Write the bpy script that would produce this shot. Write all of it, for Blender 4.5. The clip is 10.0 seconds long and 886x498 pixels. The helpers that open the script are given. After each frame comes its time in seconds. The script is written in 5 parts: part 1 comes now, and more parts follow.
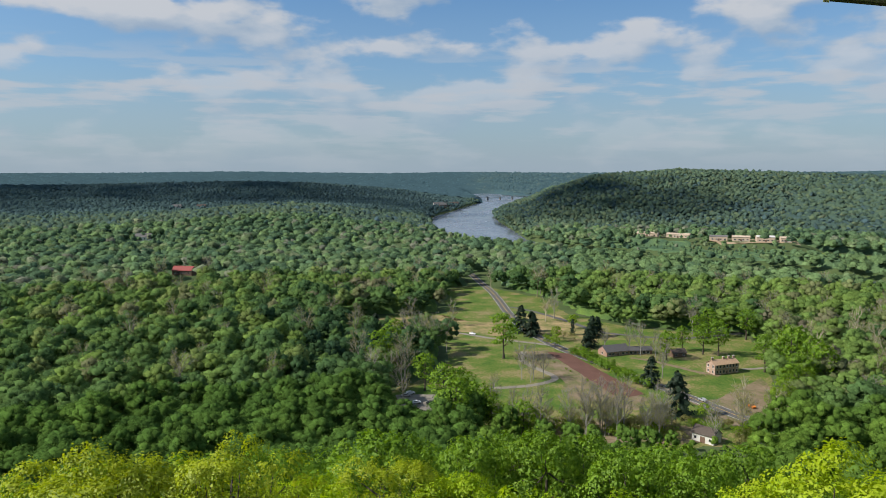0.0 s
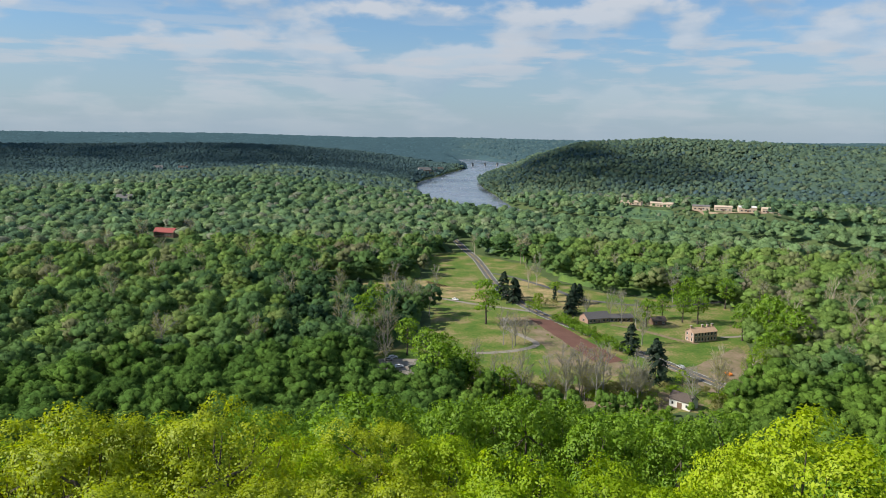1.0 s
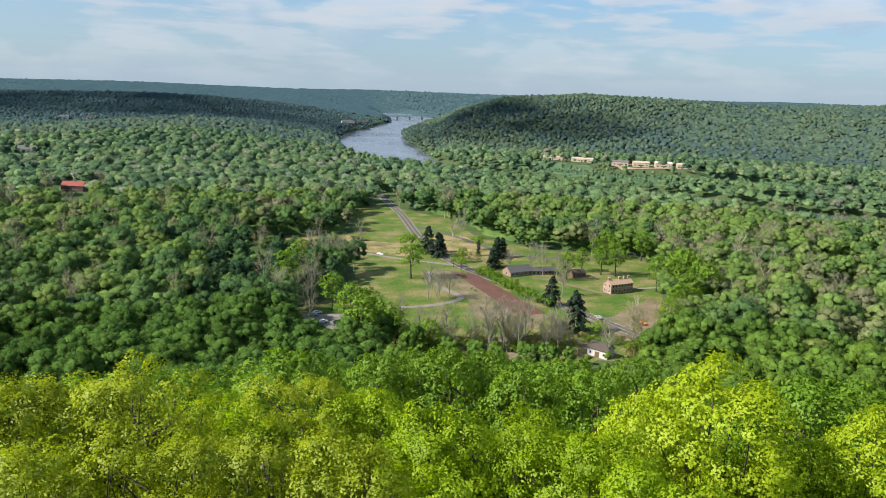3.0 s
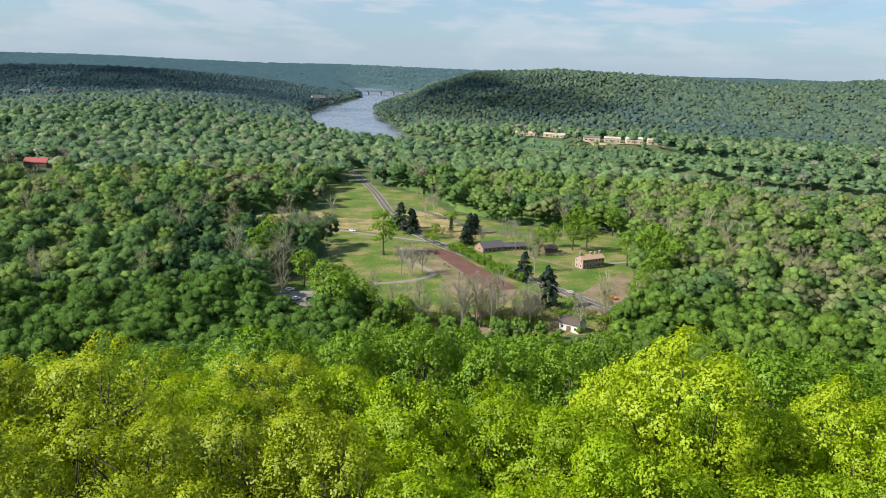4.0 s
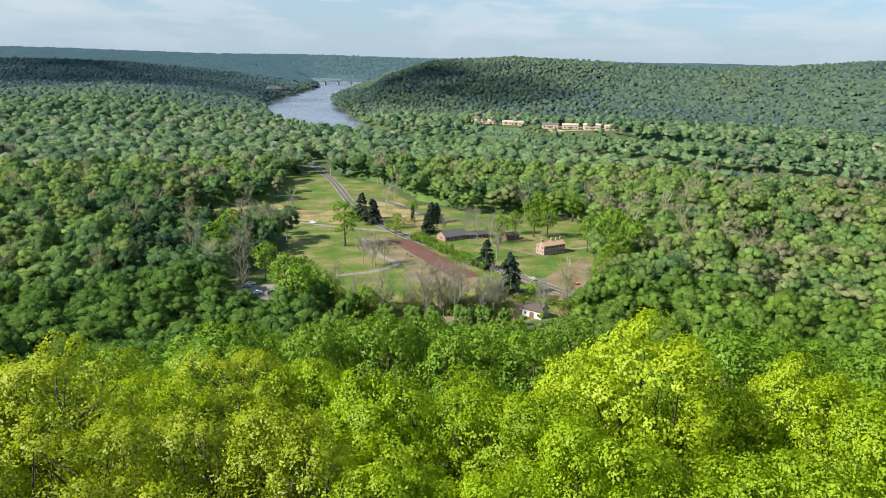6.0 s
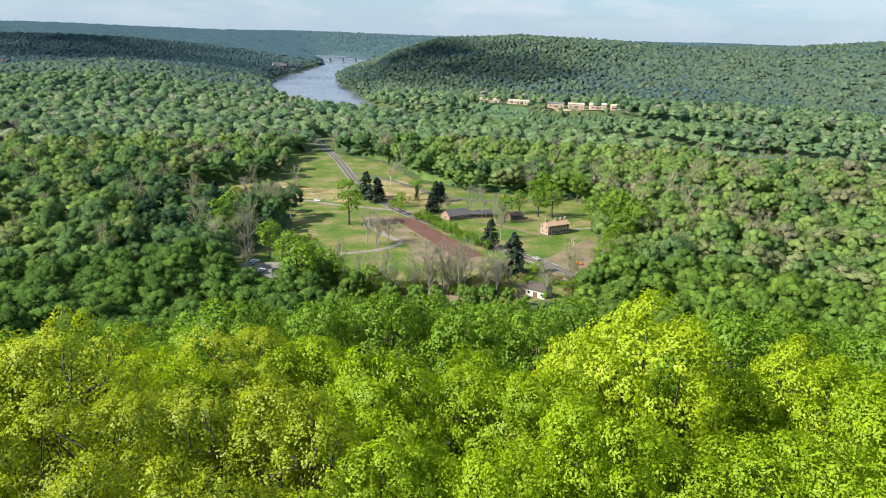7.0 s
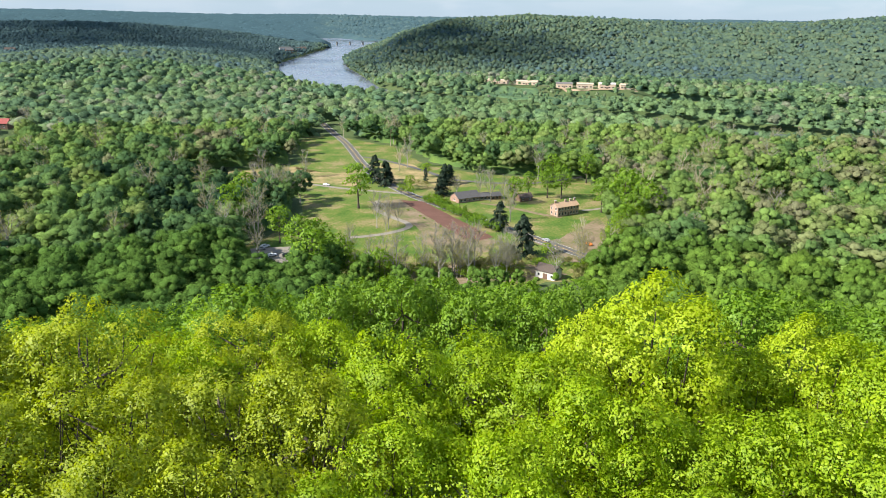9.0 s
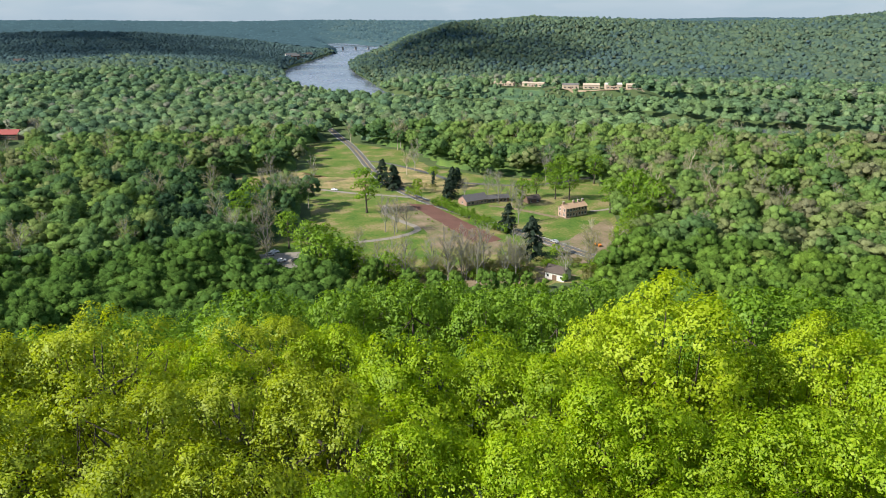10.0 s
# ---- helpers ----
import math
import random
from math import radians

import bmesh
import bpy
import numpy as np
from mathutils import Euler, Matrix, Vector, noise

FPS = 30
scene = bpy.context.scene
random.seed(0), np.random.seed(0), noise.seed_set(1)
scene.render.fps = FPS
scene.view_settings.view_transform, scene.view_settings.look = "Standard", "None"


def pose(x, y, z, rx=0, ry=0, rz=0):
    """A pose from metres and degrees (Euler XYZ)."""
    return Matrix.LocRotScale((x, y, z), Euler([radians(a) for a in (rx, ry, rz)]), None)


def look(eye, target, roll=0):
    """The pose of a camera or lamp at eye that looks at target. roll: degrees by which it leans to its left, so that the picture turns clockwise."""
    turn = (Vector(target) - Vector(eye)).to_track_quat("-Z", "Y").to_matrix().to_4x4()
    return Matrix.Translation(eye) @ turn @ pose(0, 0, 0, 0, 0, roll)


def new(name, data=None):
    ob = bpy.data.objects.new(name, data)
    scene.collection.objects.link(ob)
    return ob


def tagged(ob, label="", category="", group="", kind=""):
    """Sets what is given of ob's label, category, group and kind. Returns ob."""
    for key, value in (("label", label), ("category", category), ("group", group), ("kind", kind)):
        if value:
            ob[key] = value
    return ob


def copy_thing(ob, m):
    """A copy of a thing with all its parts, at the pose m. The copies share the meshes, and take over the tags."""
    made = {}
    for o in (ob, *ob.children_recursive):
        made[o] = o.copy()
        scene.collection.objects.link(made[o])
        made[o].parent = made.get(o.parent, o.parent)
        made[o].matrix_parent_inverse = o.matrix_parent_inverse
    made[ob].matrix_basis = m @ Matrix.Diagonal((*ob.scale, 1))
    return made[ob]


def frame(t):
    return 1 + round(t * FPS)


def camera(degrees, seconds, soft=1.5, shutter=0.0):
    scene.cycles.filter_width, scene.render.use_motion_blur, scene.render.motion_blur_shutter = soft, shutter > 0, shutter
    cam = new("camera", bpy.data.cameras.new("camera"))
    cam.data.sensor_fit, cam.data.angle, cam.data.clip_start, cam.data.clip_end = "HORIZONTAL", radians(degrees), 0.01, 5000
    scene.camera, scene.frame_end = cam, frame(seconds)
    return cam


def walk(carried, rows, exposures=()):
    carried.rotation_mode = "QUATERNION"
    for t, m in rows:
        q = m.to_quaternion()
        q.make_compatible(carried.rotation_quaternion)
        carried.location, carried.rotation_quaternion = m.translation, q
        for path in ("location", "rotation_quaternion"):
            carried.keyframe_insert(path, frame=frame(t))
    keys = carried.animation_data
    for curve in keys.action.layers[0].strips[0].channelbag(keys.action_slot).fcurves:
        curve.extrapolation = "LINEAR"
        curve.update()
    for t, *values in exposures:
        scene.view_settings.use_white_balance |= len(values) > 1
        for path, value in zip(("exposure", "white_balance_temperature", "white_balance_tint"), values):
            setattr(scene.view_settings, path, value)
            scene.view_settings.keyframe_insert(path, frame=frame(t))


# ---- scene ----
cam = camera(62.87, 10.0, soft=0.8)
EXPOSURES = [(0.0, 0.3), (1.0, 0.45), (2.5, 0.65), (4.5, 0.75), (5.5, 0.8), (7.0, 0.94), (9.0, 1.05), (10.0, 0.75)]
PATH = [
    (0.0, pose(-0.03, -0.21, 110.11, 84.01, 0.09, -0.00)),
    (0.5, pose(-0.03, -0.21, 110.11, 83.64, -0.52, -1.84)),
    (1.0, pose(-0.04, -0.16, 110.03, 81.31, -0.89, -1.15)),
    (1.5, pose(-0.03, -0.12, 110.03, 79.59, -1.39, -3.32)),
    (2.0, pose(-0.05, -0.09, 110.04, 79.00, -1.93, -5.30)),
    (2.5, pose(-0.07, -0.09, 110.02, 78.60, -2.04, -6.35)),
    (3.0, pose(-0.04, -0.02, 109.97, 77.86, -1.78, -7.04)),
    (3.2, pose(-0.04, 0.00, 109.97, 76.32, -1.78, -7.37)),
    (4.5, pose(0.02, 0.18, 109.93, 76.04, -1.98, -10.53)),
    (5.0, pose(0.04, 0.21, 109.94, 76.07, -1.51, -11.84)),
    (5.5, pose(0.06, 0.28, 109.91, 75.79, -1.07, -12.60)),
    (6.8, pose(0.00, 0.23, 109.94, 74.02, -1.85, -12.10)),
    (7.0, pose(-0.00, 0.22, 109.94, 73.63, -1.70, -12.03)),
    (7.5, pose(0.03, 0.12, 109.98, 73.13, -1.39, -11.75)),
    (8.0, pose(0.05, -0.03, 110.05, 72.83, -1.12, -11.70)),
    (8.5, pose(0.05, -0.05, 110.06, 72.42, -1.05, -11.63)),
    (9.0, pose(0.02, -0.03, 110.05, 72.25, -0.81, -11.50)),
    (9.5, pose(-0.06, -0.19, 110.04, 72.30, -0.26, -11.41)),
    (10.0, pose(-0.08, -0.23, 110.10, 72.49, 0.24, -11.12)),
]
walk(cam, PATH, EXPOSURES)

# ---------------------------------------------------------------- light
SUN_ELEV, SUN_AZ = radians(40), radians(-100)      # azimuth from +y towards +x
sun_dir = Vector((math.sin(SUN_AZ) * math.cos(SUN_ELEV), math.cos(SUN_AZ) * math.cos(SUN_ELEV), math.sin(SUN_ELEV)))
sun = new("sun", bpy.data.lights.new("sun", "SUN"))
sun.data.energy, sun.data.angle, sun.data.color = 5.0, radians(0.55), (1.0, 0.93, 0.82)
sun.matrix_world = look(sun_dir * 300, (0, 0, 0))


def N(tree, kind):
    return tree.nodes.new(kind)


def math_node(tree, op, a, b=None, c=None, clamp=False):
    n = N(tree, "ShaderNodeMath")
    n.operation, n.use_clamp = op, clamp
    for i, v in enumerate((a, b, c)):
        if v is None:
            continue
        if isinstance(v, (int, float)):
            n.inputs[i].default_value = v
        else:
            tree.links.new(v, n.inputs[i])
    return n.outputs[0]


def mix_rgb(tree, fac, a, b, blend="MIX"):
    n = N(tree, "ShaderNodeMix")
    n.data_type, n.blend_type = "RGBA", blend
    for i, v in ((0, fac), (6, a), (7, b)):
        if isinstance(v, (int, float)):
            n.inputs[i].default_value = v
        elif isinstance(v, tuple):
            n.inputs[i].default_value = (*v, 1)
        else:
            tree.links.new(v, n.inputs[i])
    return n.outputs[2]


def ramp(tree, fac, stops, mode="LINEAR"):
    n = N(tree, "ShaderNodeValToRGB")
    n.color_ramp.interpolation = mode
    while len(n.color_ramp.elements) < len(stops):
        n.color_ramp.elements.new(0.5)
    for e, (p, c) in zip(n.color_ramp.elements, stops):
        e.position = p
        e.color = (*c, 1) if isinstance(c, tuple) else (c, c, c, 1)
    tree.links.new(fac, n.inputs[0])
    return n.outputs[0]


def noise_tex(tree, vector, scale, detail=5.0, rough=0.55, lac=2.0):
    n = N(tree, "ShaderNodeTexNoise")
    n.inputs["Scale"].default_value, n.inputs["Detail"].default_value = scale, detail
    n.inputs["Roughness"].default_value, n.inputs["Lacunarity"].default_value = rough, lac
    if vector is not None:
        tree.links.new(vector, n.inputs["Vector"])
    return n.outputs[0]


def make_sky():
    world = bpy.data.worlds.new("sky")
    world.use_nodes = True
    scene.world = world
    t = world.node_tree
    t.nodes.clear()
    sky = N(t, "ShaderNodeTexSky")
    sky.sky_type, sky.sun_disc = "NISHITA", False
    sky.sun_elevation, sky.sun_rotation = SUN_ELEV, SUN_AZ
    sky.altitude, sky.air_density, sky.dust_density, sky.ozone_density = 100, 1.0, 1.2, 2.5
    co = N(t, "ShaderNodeTexCoord").outputs["Generated"]
    sep = N(t, "ShaderNodeSeparateXYZ")
    t.links.new(co, sep.inputs[0])
    up = math_node(t, "MAXIMUM", sep.outputs[2], 0.0)
    deck = N(t, "ShaderNodeMapping")
    deck.inputs["Scale"].default_value = (1.0, 1.0, 2.3)
    deck.inputs["Location"].default_value = (0.37, 0.2, 0.11)
    t.links.new(co, deck.inputs[0])
    big = noise_tex(t, deck.outputs[0], 7.5, 6.0, 0.48)
    # the same deck sampled a little higher: gives lit tops and grey undersides
    off = N(t, "ShaderNodeVectorMath")
    off.operation = "ADD"
    t.links.new(deck.outputs[0], off.inputs[0])
    off.inputs[1].default_value = (-0.02, 0.0, 0.06)
    big2 = noise_tex(t, off.outputs[0], 7.5, 6.0, 0.48)
    cover = ramp(t, big, [(0.465, 0.0), (0.57, 1.0)], "EASE")
    lit = math_node(t, "MULTIPLY_ADD", math_node(t, "SUBTRACT", big, big2), 3.0, 0.55)
    shade = ramp(t, lit, [(0.2, (0.26, 0.335, 0.435)), (0.55, (0.35, 0.405, 0.475)), (0.9, (0.46, 0.48, 0.515))])
    # towards the horizon the deck closes into a pale veil
    veil = ramp(t, up, [(0.0, 1.0), (0.06, 0.72), (0.15, 0.22), (0.26, 0.0)], "EASE")
    scaled = mix_rgb(t, 1.0, sky.outputs[0], (0.060, 0.083, 0.100), "MULTIPLY")
    veiled = mix_rgb(t, math_node(t, "MULTIPLY", veil, 0.85), scaled, (0.285, 0.352, 0.42))
    body = mix_rgb(t, math_node(t, "MULTIPLY", cover, ramp(t, up, [(0.0, 0.1), (0.07, 0.32), (0.13, 0.7), (0.2, 0.95)])), veiled, shade)
    low = N(t, "ShaderNodeMapping")
    low.inputs["Scale"].default_value, low.inputs["Location"].default_value = (1.0, 1.0, 6.5), (0.1, 0.6, 0.3)
    t.links.new(co, low.inputs[0])
    street = ramp(t, noise_tex(t, low.outputs[0], 9.0, 6.0, 0.5), [(0.46, 0.0), (0.62, 1.0)], "EASE")
    band = ramp(t, up, [(0.0, 0.0), (0.04, 0.35), (0.11, 0.8), (0.17, 0.0)])
    body = mix_rgb(t, math_node(t, "MULTIPLY", street, band), body, (0.40, 0.43, 0.475))
    bg = N(t, "ShaderNodeBackground")
    t.links.new(body, bg.inputs[0])
    bg.inputs[1].default_value = 1.0
    out = N(t, "ShaderNodeOutputWorld")
    t.links.new(bg.outputs[0], out.inputs[0])


make_sky()


# ---------------------------------------------------------------- materials
def material(name):
    m = bpy.data.materials.new(name)
    m.use_nodes = True
    t = m.node_tree
    t.nodes.clear()
    out = N(t, "ShaderNodeOutputMaterial")
    return m, t, out


def plain(name, col, rough=0.7, metal=0.0, vary=0.25, scale=1.5, bump=0.2, fine=14.0):
    """A surface with two scales of variation."""
    m, t, out = material(name)
    p = N(t, "ShaderNodeBsdfPrincipled")
    co = N(t, "ShaderNodeTexCoord").outputs["Object"]
    n1, n2 = noise_tex(t, co, scale, 4), noise_tex(t, co, fine, 3)
    f = math_node(t, "ADD", math_node(t, "MULTIPLY", n1, 0.7), math_node(t, "MULTIPLY", n2, 0.3))
    lo, hi = tuple(c * (1 - vary) for c in col), tuple(min(1, c * (1 + vary)) for c in col)
    c = ramp(t, f, [(0.3, lo), (0.7, hi)])
    info = N(t, "ShaderNodeObjectInfo")
    c = mix_rgb(t, math_node(t, "MULTIPLY", info.outputs["Random"], vary), c, tuple(x * 0.6 for x in col))
    t.links.new(c, p.inputs["Base Color"])
    p.inputs["Roughness"].default_value, p.inputs["Metallic"].default_value = rough, metal
    b = N(t, "ShaderNodeBump")
    b.inputs["Strength"].default_value, b.inputs["Distance"].default_value = bump, 0.03
    t.links.new(n2, b.inputs["Height"])
    t.links.new(b.outputs[0], p.inputs["Normal"])
    t.links.new(p.outputs[0], out.inputs[0])
    return m


def leaf_shader(t, out, col, trans=0.35, gloss=0.02):
    d, tr, g = N(t, "ShaderNodeBsdfDiffuse"), N(t, "ShaderNodeBsdfTranslucent"), N(t, "ShaderNodeBsdfGlossy")
    g.inputs["Roughness"].default_value = 0.6
    t.links.new(col, d.inputs[0])
    warm = mix_rgb(t, 1.0, col, (1.15, 1.1, 0.5), "MULTIPLY")
    t.links.new(warm, tr.inputs[0])
    a, b = N(t, "ShaderNodeMixShader"), N(t, "ShaderNodeMixShader")
    a.inputs[0].default_value, b.inputs[0].default_value = trans, gloss
    t.links.new(d.outputs[0], a.inputs[1])
    t.links.new(tr.outputs[0], a.inputs[2])
    t.links.new(a.outputs[0], b.inputs[1])
    t.links.new(g.outputs[0], b.inputs[2])
    t.links.new(b.outputs[0], out.inputs[0])


def leaf_near(name, dark, mid, light, tip=None, trans=0.4, gloss=0.02):
    """Leaves of one tree: each leaf differs a little, each tree too."""
    m, t, out = material(name)
    geo, info = N(t, "ShaderNodeNewGeometry"), N(t, "ShaderNodeObjectInfo")
    co = N(t, "ShaderNodeTexCoord").outputs["Object"]
    n = noise_tex(t, co, 0.5, 3)
    f = math_node(t, "ADD", math_node(t, "MULTIPLY", geo.outputs["Random Per Island"], 0.42), math_node(t, "MULTIPLY", n, 0.68))
    stops = [(0.1, dark), (0.5, mid), (0.88, light)]
    if tip:
        stops.append((0.98, tip))
    c = ramp(t, f, stops)
    c = mix_rgb(t, math_node(t, "MULTIPLY", info.outputs["Random"], 0.28), c, dark)
    leaf_shader(t, out, c, trans, gloss)
    return m


def leaf_far(name, stops, trans=0.3, grain=0.9, depth=0.5, k=0.5):
    """Woods: 'tone' picks the kind of tree, on the river ridge a painted haze blue; leaf grain breaks each crown up."""
    m, t, out = material(name)
    at = N(t, "ShaderNodeAttribute")
    at.attribute_name = "tone"
    geo = N(t, "ShaderNodeNewGeometry")
    co = N(t, "ShaderNodeTexCoord").outputs["Object"]
    n = noise_tex(t, co, grain, 3, 0.7)
    c = ramp(t, at.outputs["Fac"], stops)
    v = ramp(t, math_node(t, "ADD", math_node(t, "MULTIPLY", n, 0.68), math_node(t, "MULTIPLY", geo.outputs["Random Per Island"], 0.32)), [(0.34, 1.06 - k), (0.5, 1.08), (0.66, 1.1 + k)])
    c = mix_rgb(t, 1.0, c, v, "MULTIPLY")
    d, tr, mx = N(t, "ShaderNodeBsdfDiffuse"), N(t, "ShaderNodeBsdfTranslucent"), N(t, "ShaderNodeMixShader")
    b = N(t, "ShaderNodeBump")
    b.inputs["Strength"].default_value, b.inputs["Distance"].default_value = 0.7, depth
    t.links.new(n, b.inputs["Height"])
    t.links.new(b.outputs[0], d.inputs["Normal"])
    t.links.new(c, d.inputs[0])
    t.links.new(c, tr.inputs[0])
    mx.inputs[0].default_value = trans
    t.links.new(d.outputs[0], mx.inputs[1])
    t.links.new(tr.outputs[0], mx.inputs[2])
    t.links.new(mx.outputs[0], out.inputs[0])
    return m


WOODS = [(0.0, (0.036, 0.076, 0.043)), (0.2, (0.080, 0.152, 0.060)), (0.42, (0.130, 0.220, 0.067)), (0.6, (0.190, 0.288, 0.071)),
         (0.75, (0.210, 0.250, 0.104)), (0.88, (0.200, 0.200, 0.121)), (1.0, (0.225, 0.196, 0.149))]
# next three palettes: haze of the distance put into the leaf colours as added blue
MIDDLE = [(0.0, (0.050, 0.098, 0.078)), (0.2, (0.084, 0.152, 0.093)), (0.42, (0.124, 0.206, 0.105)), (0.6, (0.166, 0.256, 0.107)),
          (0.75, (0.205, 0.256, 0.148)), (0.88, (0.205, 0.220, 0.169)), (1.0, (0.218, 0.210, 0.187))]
# first stop: brighter blue that paints haze onto the river ridge
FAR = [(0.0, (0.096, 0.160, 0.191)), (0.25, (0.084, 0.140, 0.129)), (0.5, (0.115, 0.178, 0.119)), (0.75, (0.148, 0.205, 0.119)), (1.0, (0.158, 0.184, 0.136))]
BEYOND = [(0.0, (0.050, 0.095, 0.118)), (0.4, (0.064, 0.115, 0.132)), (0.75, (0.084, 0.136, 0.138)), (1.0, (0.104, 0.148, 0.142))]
SLOPE = [(0.0, (0.037, 0.083, 0.027)), (0.2, (0.067, 0.136, 0.033)), (0.42, (0.104, 0.189, 0.036)), (0.6, (0.150, 0.246, 0.038)), (0.8, (0.175, 0.229, 0.062)), (1.0, (0.167, 0.167, 0.113))]
M_WOODS = leaf_far("mixed_wood_leaves", WOODS, 0.48, 1.1, 0.4, 0.3)
M_SLOPE = leaf_far("hillside_leaves", SLOPE, 0.42, 1.2, 0.35, 0.36)
M_MIDDLE = leaf_far("hazed_river_wood_leaves", MIDDLE, 0.4, 0.6, 0.6, 0.32)
M_FAR = leaf_far("hazed_distant_leaves", FAR, 0.46, 0.3, 0.6, 0.12)
M_BEYOND = leaf_far("hazed_farthest_leaves", BEYOND, 0.2, 0.15, 1.0, 0.12)
M_VIVID = leaf_near("fresh_green_leaves", (0.13, 0.235, 0.005), (0.32, 0.475, 0.008), (0.47, 0.60, 0.02), trans=0.54)
M_OLIVE = leaf_near("olive_oak_leaves", (0.155, 0.215, 0.005), (0.32, 0.41, 0.008), (0.45, 0.52, 0.02), (0.53, 0.56, 0.08), 0.52, 0.03)
M_BRIGHT = leaf_near("lime_green_leaves", (0.24, 0.36, 0.006), (0.44, 0.57, 0.012), (0.58, 0.68, 0.06), trans=0.55)
M_DEEP = leaf_near("deep_green_leaves", (0.068, 0.145, 0.010), (0.155, 0.29, 0.017), (0.24, 0.385, 0.028), trans=0.45)
M_FRESH = leaf_near("spring_green_leaves", (0.09, 0.175, 0.010), (0.18, 0.31, 0.016), (0.28, 0.41, 0.03), trans=0.45)
M_CONIFER = leaf_near("conifer_needles", (0.008, 0.02, 0.012), (0.018, 0.036, 0.020), (0.03, 0.055, 0.026), trans=0.1)
M_PALE = leaf_near("pale_new_leaves", (0.16, 0.18, 0.06), (0.28, 0.28, 0.10), (0.38, 0.36, 0.16), trans=0.4)
M_BARK = plain("bark", (0.075, 0.06, 0.045), 0.9, vary=0.4, scale=3, bump=0.6)
M_GREYBARK = plain("grey_bark", (0.27, 0.255, 0.225), 0.9, vary=0.35, scale=3, bump=0.5)
M_PALEBARK = plain("pale_bark", (0.42, 0.37, 0.28), 0.9, vary=0.3, scale=3, bump=0.4)


def ground_mat(name, stops, scale, fine, rough=0.95, bump=0.4, dist=0.1):
    m, t, out = material(name)
    p = N(t, "ShaderNodeBsdfPrincipled")
    co = N(t, "ShaderNodeTexCoord").outputs["Object"]
    n1, n2 = noise_tex(t, co, scale, 6, 0.6), noise_tex(t, co, fine, 4, 0.6)
    f = math_node(t, "ADD", math_node(t, "MULTIPLY", n1, 0.65), math_node(t, "MULTIPLY", n2, 0.35))
    t.links.new(ramp(t, f, stops), p.inputs["Base Color"])
    p.inputs["Roughness"].default_value = rough
    p.inputs["Specular IOR Level"].default_value = 0.2
    b = N(t, "ShaderNodeBump")
    b.inputs["Strength"].default_value, b.inputs["Distance"].default_value = bump, dist
    t.links.new(n2, b.inputs["Height"])
    t.links.new(b.outputs[0], p.inputs["Normal"])
    t.links.new(p.outputs[0], out.inputs[0])
    return m


M_FLOOR = ground_mat("woodland_floor", [(0.3, (0.04, 0.07, 0.025)), (0.5, (0.065, 0.10, 0.034)), (0.7, (0.095, 0.11, 0.05))], 0.02, 0.3)
M_LAWN = ground_mat("mown_grass", [(0.36, (0.042, 0.094, 0.013)), (0.45, (0.070, 0.128, 0.017)), (0.52, (0.120, 0.144, 0.032)), (0.58, (0.215, 0.178, 0.085))], 0.05, 0.8, bump=0.8, dist=0.25)
M_DRY = ground_mat("dry_tan_grass", [(0.36, (0.085, 0.125, 0.028)), (0.45, (0.17, 0.165, 0.06)), (0.53, (0.27, 0.21, 0.10)), (0.66, (0.36, 0.27, 0.15))], 0.07, 0.5)
M_SOIL = ground_mat("red_brown_soil", [(0.3, (0.092, 0.046, 0.036)), (0.7, (0.145, 0.078, 0.06))], 0.12, 1.2)
M_VERGE = ground_mat("worn_grass_and_earth", [(0.36, (0.075, 0.11, 0.03)), (0.45, (0.13, 0.125, 0.055)), (0.53, (0.19, 0.145, 0.095)), (0.66, (0.24, 0.185, 0.13))], 0.09, 0.7)
M_MEADOW = ground_mat("meadow_grass", [(0.3, (0.10, 0.17, 0.035)), (0.7, (0.16, 0.225, 0.055))], 0.01, 0.2)
M_SAND = ground_mat("bare_sandy_earth", [(0.3, (0.22, 0.16, 0.10)), (0.7, (0.40, 0.31, 0.21))], 0.05, 0.6)
M_ASPHALT = ground_mat("worn_asphalt", [(0.3, (0.075, 0.075, 0.075)), (0.7, (0.125, 0.12, 0.115))], 0.15, 4.0, 0.85, 0.2, 0.01)
M_GRAVEL = ground_mat("gravel", [(0.3, (0.17, 0.155, 0.13)), (0.7, (0.27, 0.245, 0.21))], 0.3, 5.0)
M_LINE_W, M_LINE_Y = plain("white_road_paint", (0.65, 0.65, 0.62)), plain("yellow_road_paint", (0.55, 0.36, 0.06))


def water_mat():
    m, t, out = material("river_water")
    p = N(t, "ShaderNodeBsdfPrincipled")
    co = N(t, "ShaderNodeTexCoord").outputs["Object"]
    mp = N(t, "ShaderNodeMapping")
    mp.inputs["Scale"].default_value = (0.02, 0.006, 1)
    t.links.new(co, mp.inputs[0])
    n1, n2 = noise_tex(t, mp.outputs[0], 1.0, 6, 0.6), noise_tex(t, co, 0.12, 5, 0.65)
    t.links.new(ramp(t, n1, [(0.3, (0.09, 0.108, 0.135)), (0.7, (0.165, 0.19, 0.235))]), p.inputs["Base Color"])
    t.links.new(ramp(t, n1, [(0.35, 0.12), (0.7, 0.34)]), p.inputs["Roughness"])
    p.inputs["IOR"].default_value = 1.33
    b = N(t, "ShaderNodeBump")
    b.inputs["Strength"].default_value, b.inputs["Distance"].default_value = 0.15, 0.4
    t.links.new(n2, b.inputs["Height"])
    t.links.new(b.outputs[0], p.inputs["Normal"])
    t.links.new(p.outputs[0], out.inputs[0])
    return m


